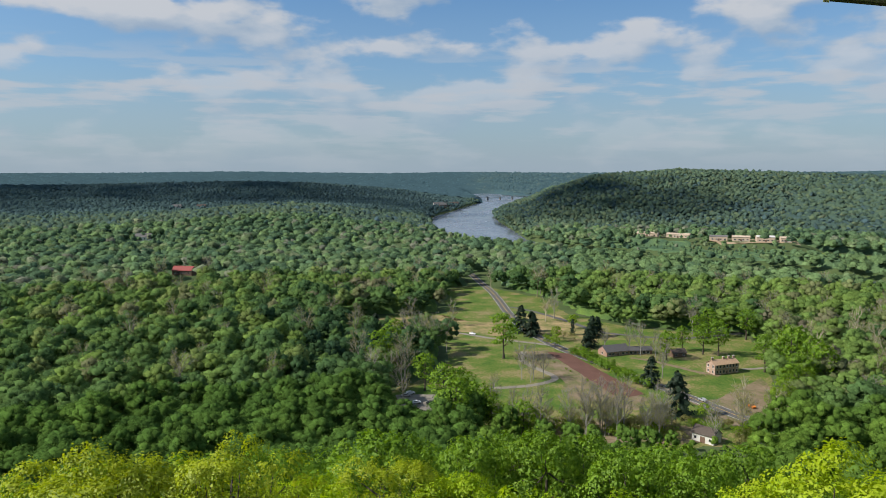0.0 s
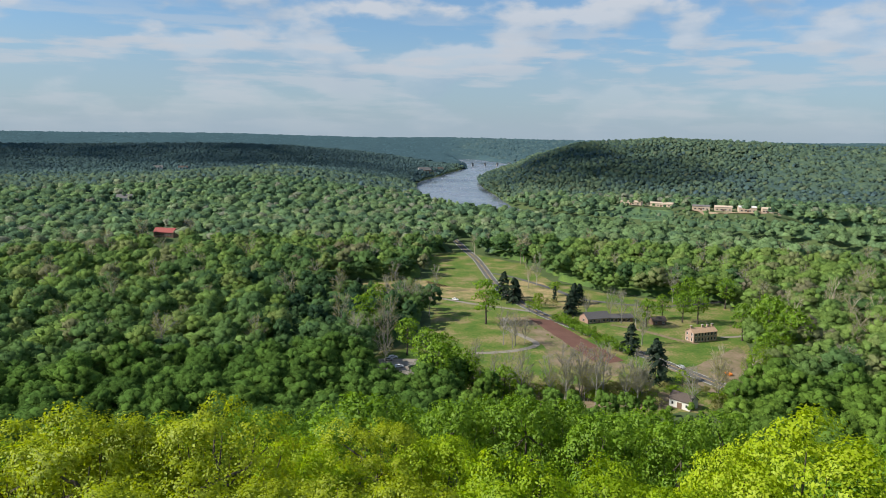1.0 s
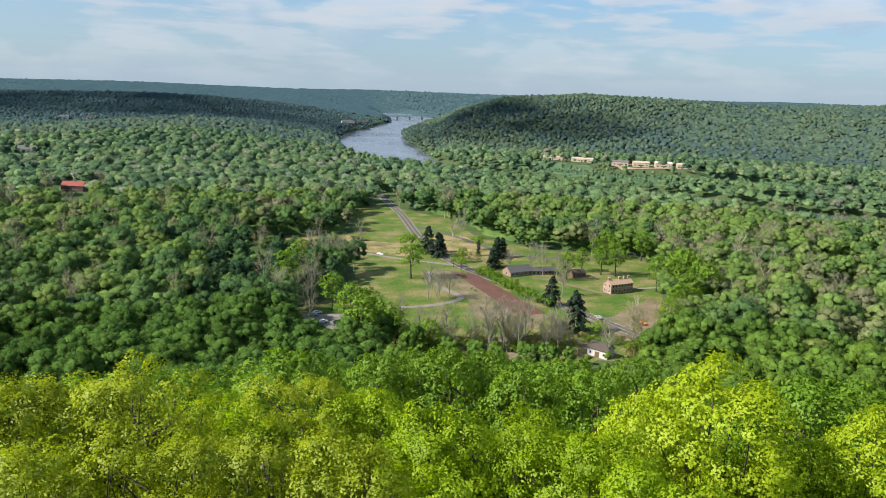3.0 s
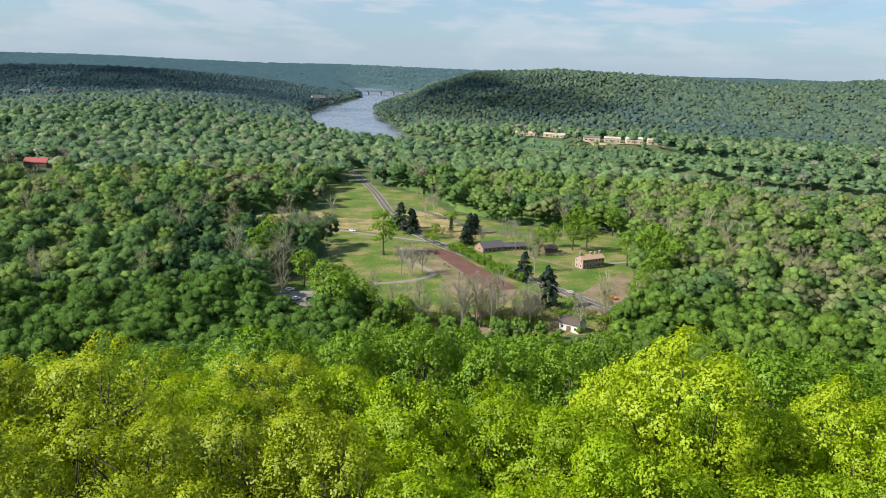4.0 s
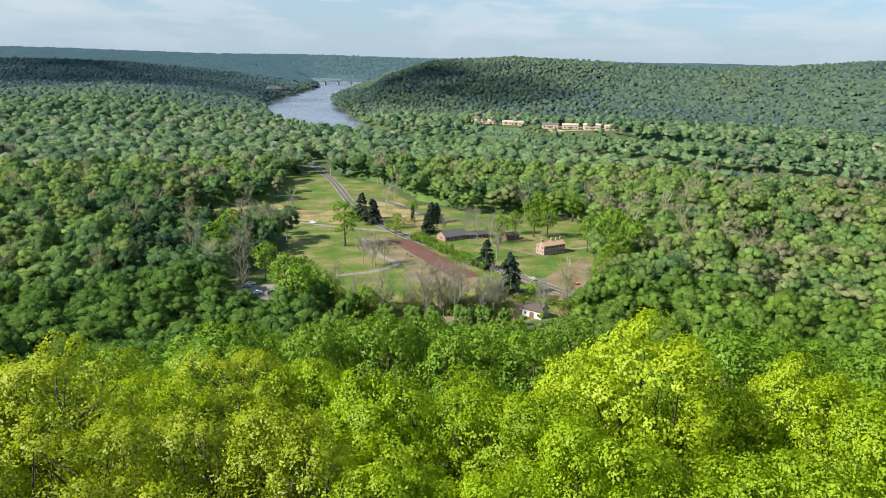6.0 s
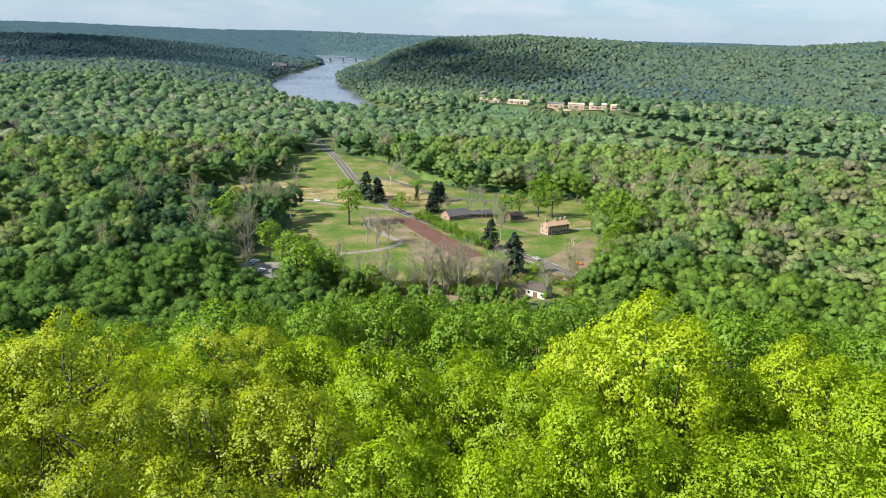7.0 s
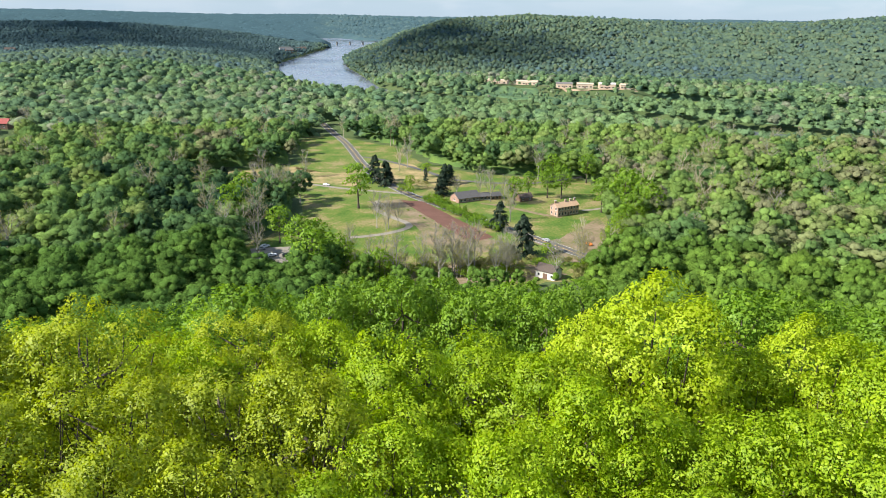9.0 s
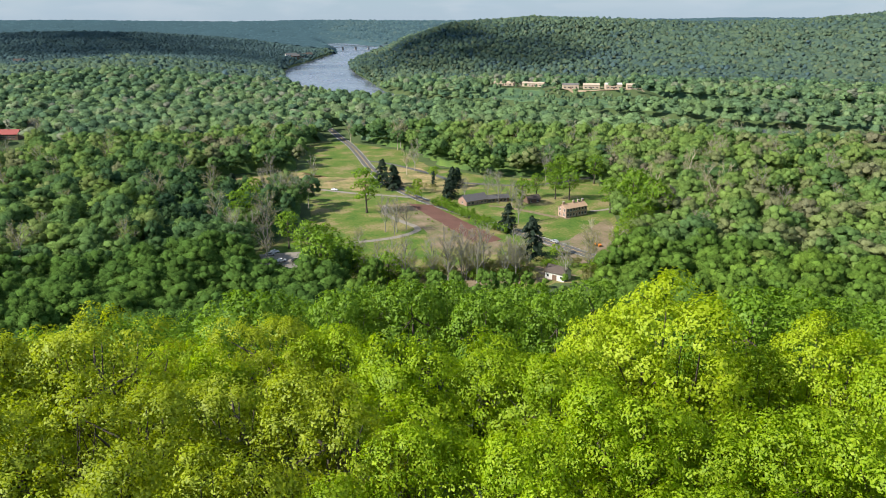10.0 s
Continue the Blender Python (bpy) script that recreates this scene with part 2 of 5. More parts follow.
M_WATER = water_mat()
M_STONE = plain("pink_fieldstone", (0.36, 0.25, 0.19), 0.9, vary=0.35, scale=0.8, bump=0.8, fine=5)
M_SHINGLE = plain("tan_shingle", (0.40, 0.27, 0.17), 0.85, vary=0.2, fine=6)
M_BROWNROOF = plain("dark_brown_shingle", (0.075, 0.058, 0.048), 0.85, vary=0.25, fine=6)
M_BROWNWALL = plain("brown_boards", (0.16, 0.10, 0.07), 0.85)
M_GREYROOF = plain("grey_shingle", (0.15, 0.145, 0.14), 0.85, fine=6)
M_WHITE = plain("white_boards", (0.62, 0.61, 0.58), 0.6, vary=0.06)
M_REDROOF = plain("red_metal_roof", (0.27, 0.05, 0.04), 0.5, vary=0.15)
M_TAN = plain("tan_cladding", (0.50, 0.40, 0.30), 0.7, vary=0.15)
M_GLASS = plain("dark_window_glass", (0.03, 0.035, 0.04), 0.08, vary=0.1, bump=0.0)
M_STEEL = plain("weathered_steel", (0.20, 0.22, 0.23), 0.6, 0.3)
M_CONCRETE = plain("concrete", (0.36, 0.34, 0.31), 0.9)
M_CARWHITE = plain("white_car_paint", (0.80, 0.80, 0.80), 0.25, vary=0.03, bump=0.0)
M_CARORANGE = plain("orange_car_paint", (0.75, 0.24, 0.04), 0.3, vary=0.03, bump=0.0)
M_BRICK = plain("weathered_brick", (0.30, 0.19, 0.145), 0.9, vary=0.3, scale=1.0, bump=0.6, fine=6)
M_SLATE = plain("dark_grey_shingle", (0.085, 0.082, 0.085), 0.8, vary=0.25, fine=6)
M_CARSILVER = plain("silver_car_paint", (0.48, 0.49, 0.50), 0.28, 0.5, vary=0.03, bump=0.0)
M_CARDARK = plain("dark_car_paint", (0.03, 0.032, 0.038), 0.25, vary=0.05, bump=0.0)
M_TYRE = plain("tyre_rubber", (0.02, 0.02, 0.02), 0.9)
M_CREAM = plain("cream_painted_wood", (0.62, 0.55, 0.42), 0.6, vary=0.15, scale=4)
M_SOFFIT = plain("dark_stained_boards", (0.035, 0.027, 0.022), 0.85)
M_GREYWOOD = plain("grey_weathered_wood", (0.24, 0.22, 0.20), 0.85)


def cloud_mat():
    """Thin fair-weather cloud: scatters some light, lets some pass."""
    m, t, out = material("thin_cloud")
    d, tr, mx = N(t, "ShaderNodeBsdfDiffuse"), N(t, "ShaderNodeBsdfTransparent"), N(t, "ShaderNodeMixShader")
    d.inputs[0].default_value = (0.85, 0.86, 0.88, 1)
    co = N(t, "ShaderNodeTexCoord").outputs["Object"]
    t.links.new(ramp(t, noise_tex(t, co, 0.006, 4), [(0.3, 0.5), (0.7, 0.72)]), mx.inputs[0])
    t.links.new(d.outputs[0], mx.inputs[2])
    t.links.new(tr.outputs[0], mx.inputs[1])
    flip = mx.inputs[0].links[0].from_socket
    t.links.new(math_node(t, "MULTIPLY", flip, 0.30), mx.inputs[0])
    t.links.new(mx.outputs[0], out.inputs[0])
    return m


M_CLOUD = cloud_mat()


# ---------------------------------------------------------------- the lie of the land
def smooth(a, b, x):
    u = np.clip((x - a) / (b - a), 0, 1)
    return u * u * (3 - 2 * u)


RIVER = [(205, 4300, 80), (255, 3645, 110), (310, 3250, 150), (240, 2800, 102), (150, 2450, 80), (100, 2230, 66), (62, 2000, 74),
         (46, 1765, 82), (58, 1500, 80), (75, 1250, 66), (150, 1080, 60), (290, 900, 58), (400, 765, 58), (490, 655, 58), (610, 520, 60), (800, 340, 62), (1100, 120, 65)]


def river_side(x, y):
    """Metres outside the river's edge (negative on the water)."""
    best = np.full(np.shape(x), 1e9)
    for (ax, ay, aw), (bx, by, bw) in zip(RIVER[:-1], RIVER[1:]):
        dx, dy = bx - ax, by - ay
        u = np.clip(((x - ax) * dx + (y - ay) * dy) / (dx * dx + dy * dy), 0, 1)
        best = np.minimum(best, np.hypot(x - ax - u * dx, y - ay - u * dy) - (aw + u * (bw - aw)))
    return best


def waves(x, y, s, k):
    """Smooth rolling relief between about -1 and 1."""
    return (np.sin(x / s + 1.3 * k) * np.cos(y / (s * 1.27) - 0.7 * k) + 0.6 * np.sin((x * 0.8 + y * 0.6) / (s * 0.61) + k) + 0.4 * np.cos((x * 0.35 - y * 0.9) / (s * 0.37) + 2 * k)) / 2


def height(x, y):
    x, y = np.asarray(x, float), np.asarray(y, float)
    r, az = np.hypot(x, y), np.degrees(np.arctan2(x, y))
    # tower hill
    reach = r * (1 - 0.14 * smooth(24, 46, np.abs(az)))
    h = np.interp(reach, [0, 30, 60, 100, 150, 200, 235, 270], [76, 75, 65, 48, 26, 9, 1.5, 0])
    h = h + 1.5 * waves(x, y, 160, 2) * smooth(620, 1000, r)
    # low wooded rise beyond the park
    h = h + 24 * np.exp(-((x + 330) / 200) ** 2 - ((y - 1480) / 240) ** 2) + 11 * smooth(-60, -260, x) * smooth(900, 1250, y) * smooth(2300, 1900, y)
    # terrace with the works across the river
    h = h + 11 * smooth(60, 25, np.abs((x - 405) * 0.5 + (y - 1078) * 0.866)) * smooth(150, 100, np.abs((x - 405) * 0.866 - (y - 1078) * 0.5))
    h = h + 13 * np.exp(-((x + 251) ** 2 + (y - 696) ** 2) / 55 ** 2)
    # long ridge on the near bank
    crest = np.interp(az, [-70, -25, -15, -10, -6, -3, -0.8, 1.0, 2.4], [56, 64, 69, 63, 48, 32, 16, 3, 0])
    h = h + (crest + 4 * waves(x, y, 190, 1)) * np.exp(-((r - 2700) / 430) ** 2) * smooth(2.6, 1.0, az) * smooth(-100, -70, az)
    # hill across the river
    crest = np.interp(az, [4.5, 6.7, 8.4, 11.4, 15.7, 17.8, 22, 28, 33, 36.5, 39, 43, 60, 90], [0, 13, 50, 86, 96, 104, 101, 92, 90, 92, 103, 116, 110, 60])
    h = h + (crest + 5 * waves(x, y, 170, 4) * smooth(8, 14, az)) * smooth(1340, 2000, r) * smooth(3000, 2500, r) * smooth(100, 80, az)
    # far country
    far = smooth(2900, 3500, r)
    h = h + far * (10 + 10 * waves(x, y, 330, 5)) + smooth(3900, 4850, r) * (88 + 9 * waves(x, y, 520, 3))
    s = river_side(x, y)
    valley = smooth(0, 500, s)
    h = np.where((r > 2900) & (r < 4800), h * (valley + (1 - valley) * smooth(3900, 4800, r)), h)
    return np.where(s < 26, -13 + (h + 13) * np.maximum(smooth(-6, 26, s), smooth(4120, 4340, r)), h)


def ground_z(x, y):
    return float(height(x, y))


def mesh_np(name, V, F, mat, tone=None, flat=True, normals=None):
    """A mesh from arrays: points, faces of one size, an optional tone for each point."""
    V, F = np.asarray(V, np.float32), np.asarray(F, np.int32)
    me = bpy.data.meshes.new(name)
    k = F.shape[1]
    me.vertices.add(len(V))
    me.vertices.foreach_set("co", V.ravel())
    me.loops.add(F.size)
    me.loops.foreach_set("vertex_index", F.ravel())
    me.polygons.add(len(F))
    me.polygons.foreach_set("loop_start", np.arange(0, F.size, k, dtype=np.int32))
    if tone is not None:
        at = me.attributes.new("tone", "FLOAT", "POINT")
        at.data.foreach_set("value", np.asarray(tone, np.float32))
    me.update(calc_edges=True)
    me.materials.append(mat)
    if not flat or normals is not None:
        me.polygons.foreach_set("use_smooth", np.ones(len(F), bool))
    if normals is not None:
        me.normals_split_custom_set_from_vertices(np.asarray(normals, np.float32))
    return me


def land():
    az = np.radians(np.concatenate([np.arange(-38, 54, 0.27), np.arange(54, 322, 4.0)]))
    r = [0.0, 6.0]
    while r[-1] < 4960:
        r.append(min(4960, r[-1] + min(38, max(r[-1] * 0.0215, 3))))
    r = np.array(r)
    A, Rr = np.meshgrid(az, r)
    x, y = Rr * np.sin(A), Rr * np.cos(A)
    V = np.stack([x, y, height(x, y)], 2).reshape(-1, 3)
    n, m = len(r), len(az)
    i, j = np.meshgrid(np.arange(n - 1), np.arange(m), indexing="ij")
    jn = (j + 1) % m
    F = np.stack([i * m + j, (i + 1) * m + j, (i + 1) * m + jn, i * m + jn], 2).reshape(-1, 4)
    ob = new("ground", mesh_np("ground", V, F[:, ::-1], M_FLOOR, flat=False))
    return tagged(ob, "rolling wooded valley floor and hills under the trees", "ground", kind="structure")


land()


def ribbon(line, half, z, name, mat, label, category, kind="structure", step=6.0):
    """A strip of even width laid along a line on the ground."""
    P = [Vector(p) for p in line]
    fine = []
    for i in range(len(P) - 1):
        p0, p1, p2, p3 = P[max(i - 1, 0)], P[i], P[i + 1], P[min(i + 2, len(P) - 1)]
        k = max(2, int((p2 - p1).length / step))
        for a in range(k):
            u = a / k
            fine.append(0.5 * (2 * p1 + (p2 - p0) * u + (2 * p0 - 5 * p1 + 4 * p2 - p3) * u * u + (3 * p1 - p0 - 3 * p2 + p3) * u ** 3))
    fine.append(P[-1])
    V = []
    for i, p in enumerate(fine):
        d = fine[min(i + 1, len(fine) - 1)] - fine[max(i - 1, 0)]
        s = Vector((d.y, -d.x)).normalized() * half
        for q in (p - s, p + s):
            V.append((q.x, q.y, ground_z(q.x, q.y) + z))
    F = [(2 * i, 2 * i + 1, 2 * i + 3, 2 * i + 2) for i in range(len(fine) - 1)]
    ob = new(name, mesh_np(name, V, F, mat))
    return tagged(ob, label, category, kind=kind)


def patch(corners, z, name, mat, label, category, rough=2.5, kind="structure"):
    """A field with a slightly wandering edge."""
    bm = bmesh.new()
    pts = []
    n = len(corners)
    for i in range(n):
        a, b = Vector(corners[i]), Vector(corners[(i + 1) % n])
        k = max(1, int((b - a).length / 7))
        for s in range(k):
            p = a.lerp(b, s / k)
            w = noise.noise_vector(Vector((p.x * 0.13, p.y * 0.13, z * 9)))
            pts.append((p.x + w.x * rough, p.y + w.y * rough))
    vs = [bm.verts.new((x, y, ground_z(x, y) + z)) for x, y in pts]
    f = bm.faces.new(vs)
    if f.normal.z < 0 or sum((a[0] * b[1] - b[0] * a[1]) for a, b in zip(pts, pts[1:] + pts[:1])) < 0:
        f.normal_flip()
    bmesh.ops.triangulate(bm, faces=[f])
    me = bpy.data.meshes.new(name)
    bm.to_mesh(me)
    bm.free()
    me.materials.append(mat)
    return tagged(new(name, me), label, category, kind=kind)


# water
def water():
    P = RIVER
    V, F = [], []
    for i, (x, y, w) in enumerate(P):
        a, b = P[max(i - 1, 0)], P[min(i + 1, len(P) - 1)]
        d = Vector((b[0] - a[0], b[1] - a[1]))
        s = Vector((d.y, -d.x)).normalized() * (w + 45)
        V += [(x - s.x, y - s.y, -8), (x + s.x, y + s.y, -8)]
    F = [(2 * i, 2 * i + 1, 2 * i + 3, 2 * i + 2) for i in range(len(P) - 1)]
    ob = new("water", mesh_np("water", V, np.array(F)[:, ::-1], M_WATER))
    tagged(ob, "wide pale blue-grey river with rippled water", "river", kind="structure")


water()

PARK = [(-80, 538), (-32, 556), (2, 562), (4, 640), (7, 684), (36, 706), (58, 672), (86, 634), (98, 560), (132, 508), (172, 492), (200, 486), (206, 450), (186, 410), (166, 354),
        (146, 308), (122, 282), (88, 278), (59, 284), (36, 290), (14, 308), (-4, 298), (-26, 300), (-30, 354), (0, 396), (4, 450), (-14, 478), (-62, 488)]
patch(PARK, 0.03, "lawn", M_LAWN, "open mown park meadow with yellowing patches", "lawn", 5)
patch([(-70, 536), (-30, 551), (0, 556), (3, 536), (38, 528), (46, 500), (40, 480), (12, 497), (-14, 509), (-50, 522)], 0.06, "dry_grass", M_DRY, "tan dry grass and bare earth beside the lane", "grass field", 4)
patch([(64, 560), (90, 552), (100, 500), (120, 490), (112, 470), (80, 470), (62, 500)], 0.06, "dry_grass", M_DRY, "yellowish dry meadow beside the country road", "grass field", 4)
patch([(44, 440), (64, 443), (84, 395), (101, 346), (90, 328), (62, 345), (64, 372), (56, 400)], 0.06, "worn_grass", M_VERGE, "worn earth and thin grass beside the field", "grass field", 4)
patch([(30, 312), (60, 320), (100, 312), (118, 292), (90, 284), (60, 288)], 0.06, "worn_grass", M_VERGE, "rough worn grass at the foot of the hill", "grass field", 4)
patch([(-24, 352), (-4, 352), (10, 330), (4, 324), (-20, 322)], 0.06, "car_park", M_GRAVEL, "small gravel car park under the trees", "car park", 1.5)
patch([(118, 340), (138, 348), (170, 380), (168, 362), (146, 312), (128, 306)], 0.07, "worn_grass", M_VERGE, "bare gravelly ground by the road bend", "grass field", 3)


def ploughed():
    """Red-brown field with low ridges along its length."""
    a, b, c, d = Vector((63.5, 439)), Vector((77, 434)), Vector((100.5, 352)), Vector((86, 345))
    V, F, n = [], [], 40
    for i in range(n + 1):
        u = i / n
        for s in range(21):
            v = s / 20
            p = a.lerp(b, u).lerp(d.lerp(c, u), v)
            w = noise.noise(Vector((p.x * 0.3, p.y * 0.3, 2)))
            V.append((p.x + w * 0.5, p.y, 0.10 + (0.16 if i % 2 else 0) + 0.05 * w))
    for i in range(n):
        for s in range(20):
            F.append((i * 21 + s, i * 21 + s + 1, i * 21 + s + 22, i * 21 + s + 21))
    tagged(new("ploughed_field", mesh_np("ploughed_field", V, F, M_SOIL)), "long red-brown ploughed field strip", "field", kind="structure")


ploughed()
ROAD = [(30, 790), (38, 720), (45, 667), (48.5, 617), (52, 554), (58, 503), (72, 453), (85, 424), (99, 393), (112, 365), (123, 343), (137, 312), (147, 290)]
ribbon(ROAD, 3.9, 0.14, "road", M_ASPHALT, "two-lane grey country road across the park", "road")
for side in (-3.45, 3.45):
    ribbon([(x + side, y + side * 0.3) for x, y in ROAD], 0.11, 0.17, "edge_line", M_LINE_W, "white painted road edge line", "road marking")
ribbon(ROAD, 0.16, 0.17, "centre_line", M_LINE_Y, "yellow painted road centre line", "road marking")
ribbon([(-130, 546), (-80, 535), (-55, 526), (-14, 503), (6, 495), (32, 476), (58, 462), (70, 455)], 1.9, 0.11, "lane", M_GRAVEL, "narrow pale lane crossing the lawn", "lane")
ribbon([(52, 590), (67, 577), (92, 533), (107, 497), (124, 485), (142, 477), (166, 475), (190, 484), (230, 500)], 2.2, 0.11, "lane", M_ASPHALT, "narrow lane along the edge of the woods", "lane")
ribbon([(-22, 338), (0, 348), (19, 361), (34, 364), (47, 368), (58, 376), (60, 385), (52, 402), (46, 420), (50, 440)], 1.9, 0.12, "lane", M_GRAVEL, "curving grey park drive", "lane")
ribbon([(112, 424), (122, 417), (132, 405), (140, 394), (150, 384)], 2.0, 0.11, "lane", M_VERGE, "earth track to the stone house", "lane")
ribbon([(168, 398), (185, 402), (205, 420)], 1.5, 0.11, "lane", M_GRAVEL, "pale path behind the stone house", "lane")
patch([(468, 968), (520, 905), (610, 868), (712, 752), (735, 768), (640, 892), (575, 930), (510, 990)], 0.1, "far_meadow", M_MEADOW, "long green meadow beyond the river", "meadow", 6)
patch([(300, 1165), (315, 1130), (380, 1090), (400, 1035), (500, 1010), (515, 1045), (415, 1110), (385, 1135)], 0.1, "works_yard", M_SAND, "pale bare yard among riverside works", "yard", 5)
patch([(310, 428), (336, 436), (344, 448), (320, 446)], 0.3, "sandy_clearing", M_SAND, "small sandy clearing in the woods", "clearing", 3)
patch([(272, 372), (290, 370), (296, 384), (278, 386)], 0.3, "sandy_clearing", M_SAND, "small sandy clearing in the woods", "clearing", 3)


# ---------------------------------------------------------------- trees
def cards(C, Nn, size, rng, ratio=0.55, fold=0.12):
    """Small folded leaf sprays at points C facing about Nn."""
    n = len(C)
    Nn = Nn / np.maximum(np.linalg.norm(Nn, axis=1, keepdims=True), 1e-6)
    a = rng.normal(size=(n, 3))
    u = np.cross(Nn, a)
    u /= np.maximum(np.linalg.norm(u, axis=1, keepdims=True), 1e-6)
    v = np.cross(Nn, u)
    s = (size * rng.uniform(0.65, 1.35, n))[:, None]
    k = rng.uniform(0.8, 1.2, (n, 1)) * ratio
    lift = Nn * s * fold
    P = np.stack([C - u * s * 0.5, C - v * s * k * 0.5 + lift, C + u * s * 0.5 * rng.uniform(0.7, 1.1, (n, 1)), C + v * s * k * 0.5 + lift], 1)
    return P.reshape(-1, 3), np.arange(4 * n).reshape(n, 4)


def unit(rng, n, low=-1.0):
    z = rng.uniform(low, 1, n)
    a = rng.uniform(0, 2 * np.pi, n)
    s = np.sqrt(1 - z * z)
    return np.stack([s * np.cos(a), s * np.sin(a), z], 1)


def dome(rng, n, low, shake):
    """Directions spread evenly over a dome, a little shaken."""
    k = np.arange(n) + 0.5
    z = 1 - (1 - low) * k / n
    a = k * 2.39996 + rng.uniform(0, 6)
    s = np.sqrt(np.maximum(0, 1 - z * z))
    d = np.stack([s * np.cos(a), s * np.sin(a), z], 1) + rng.normal(0, shake, (n, 3))
    return d / np.linalg.norm(d, axis=1, keepdims=True)


def outside(p, own, c, r, depth):
    """Which of the points p, each on the mass own, lie outside all other round masses at c."""
    far = np.linalg.norm(p[:, None, :] - c[None], axis=2) / r[None]
    far[np.arange(len(p)), own] = 9
    return far.min(1) > depth


def crown_points(rng, R, H, base, boughs, bough_r, n, size, low=-0.35, loose=0.4, ragged=0.3, tuft=0.42, droop=0.0):
    """Leaf sprays on tufts, tufts on boughs, boughs over an uneven dome of radius R and height H whose foot is at base."""
    d = dome(rng, boughs, low, 0.16)
    reach = rng.uniform(0.78 - ragged, 0.84, boughs)
    c = d * np.stack([reach * R, reach * R, (0.46 + 0.42 * reach) * H * 0.56], 1) + np.array([0, 0, base + H * 0.44])
    rb = bough_r * rng.uniform(0.75, 1.25, boughs)
    m = boughs * 22
    w = rng.integers(0, boughs, m)
    e1 = unit(rng, m, -0.6)
    t = c[w] + e1 * rb[w][:, None] * rng.uniform(0.72, 1.02, (m, 1)) * np.array([1, 1, 0.85])
    ok = outside(t, w, c, rb, 0.8)
    t, w, e1 = t[ok], w[ok], e1[ok]
    rt = bough_r * tuft * rng.uniform(0.6, 1.3, len(t))
    v = rng.integers(0, len(t), 2 * n)
    e2 = unit(rng, 2 * n, -0.7)
    q = t[v] + e2 * (rt[v] * rng.uniform(0.3, 1.05, 2 * n) ** 0.5)[:, None] * np.array([1, 1, 0.75])
    ok = np.where(outside(q, w[v], c, rb, 0.72))[0][:n]
    q, v, e2 = q[ok], v[ok], e2[ok]
    nn = 0.5 * e2 + 0.5 * e1[v] + np.array([0, 0, 0.3 - droop]) + loose * rng.normal(size=(len(q), 3))
    V, F = cards(q, nn, size, rng, 0.6)
    soft = 0.65 * e2 + 0.6 * e1[v] + 0.35 * d[w[v]] + np.array([0, 0, 0.1]) + 0.16 * rng.normal(size=(len(q), 3))
    soft /= np.linalg.norm(soft, axis=1, keepdims=True)
    return (V, F, np.repeat(soft, 4, 0)), c


def ico(sub):
    bm = bmesh.new()
    bmesh.ops.create_icosphere(bm, subdivisions=sub, radius=1)
    V, F = np.array([v.co[:] for v in bm.verts]), np.array([[v.index for v in f.verts] for f in bm.faces])
    bm.free()
    return V, F


ICO = ico(1)


def lumpy_crown(rng, R, H, base, lumps, size, n_cards, card, up=0.1, core=0.86, low=-0.4):
    """A crown of leafy boughs: rounded masses over a dome, clad in small leaf sprays. Returns points, triangles, shading directions."""
    V0, F0 = ICO
    d = dome(rng, lumps, low, 0.15) if lumps > 1 else np.array([[0, 0, 1.0]])
    c = d * rng.uniform(0.42, 0.72, lumps)[:, None] * np.array([R, R, H * 0.5]) + np.array([0, 0, base + H * 0.5])
    sz = size * rng.uniform(0.72, 1.25, lumps)
    V, F, Nn, o = [], [], [], 0
    for i in range(lumps):
        V.append(V0 * rng.uniform(0.85, 1.12, len(V0))[:, None] * sz[i] * core * np.array([1, 1, 0.9]) + c[i])
        Nn.append(0.5 * V0 + 0.75 * d[i] + np.array([0, 0, up]))
        F.append(F0 + o)
        o += len(V0)
    w = rng.integers(0, lumps, 4 * n_cards)
    e = unit(rng, 4 * n_cards, -0.5)
    p = c[w] + e * sz[w][:, None] * np.array([1, 1, 0.9]) * rng.uniform(0.82, 1.26, (4 * n_cards, 1))
    ok = np.where(outside(p, w, c, sz, 0.9))[0][:n_cards]
    w, e, p = w[ok], e[ok], p[ok]
    cv, _ = cards(p, e + 0.75 * rng.normal(size=e.shape), card, rng, 0.85)
    V.append(cv.reshape(-1, 4, 3)[:, :3].reshape(-1, 3))
    Nn.append(np.repeat(0.55 * e + 0.7 * d[w] + 0.3 * rng.normal(size=e.shape) + np.array([0, 0, up]), 3, 0))
    F.append(np.arange(3 * len(p)).reshape(-1, 3) + o)
    Nn = np.concatenate(Nn)
    return np.concatenate(V), np.concatenate(F), Nn / np.linalg.norm(Nn, axis=1, keepdims=True)


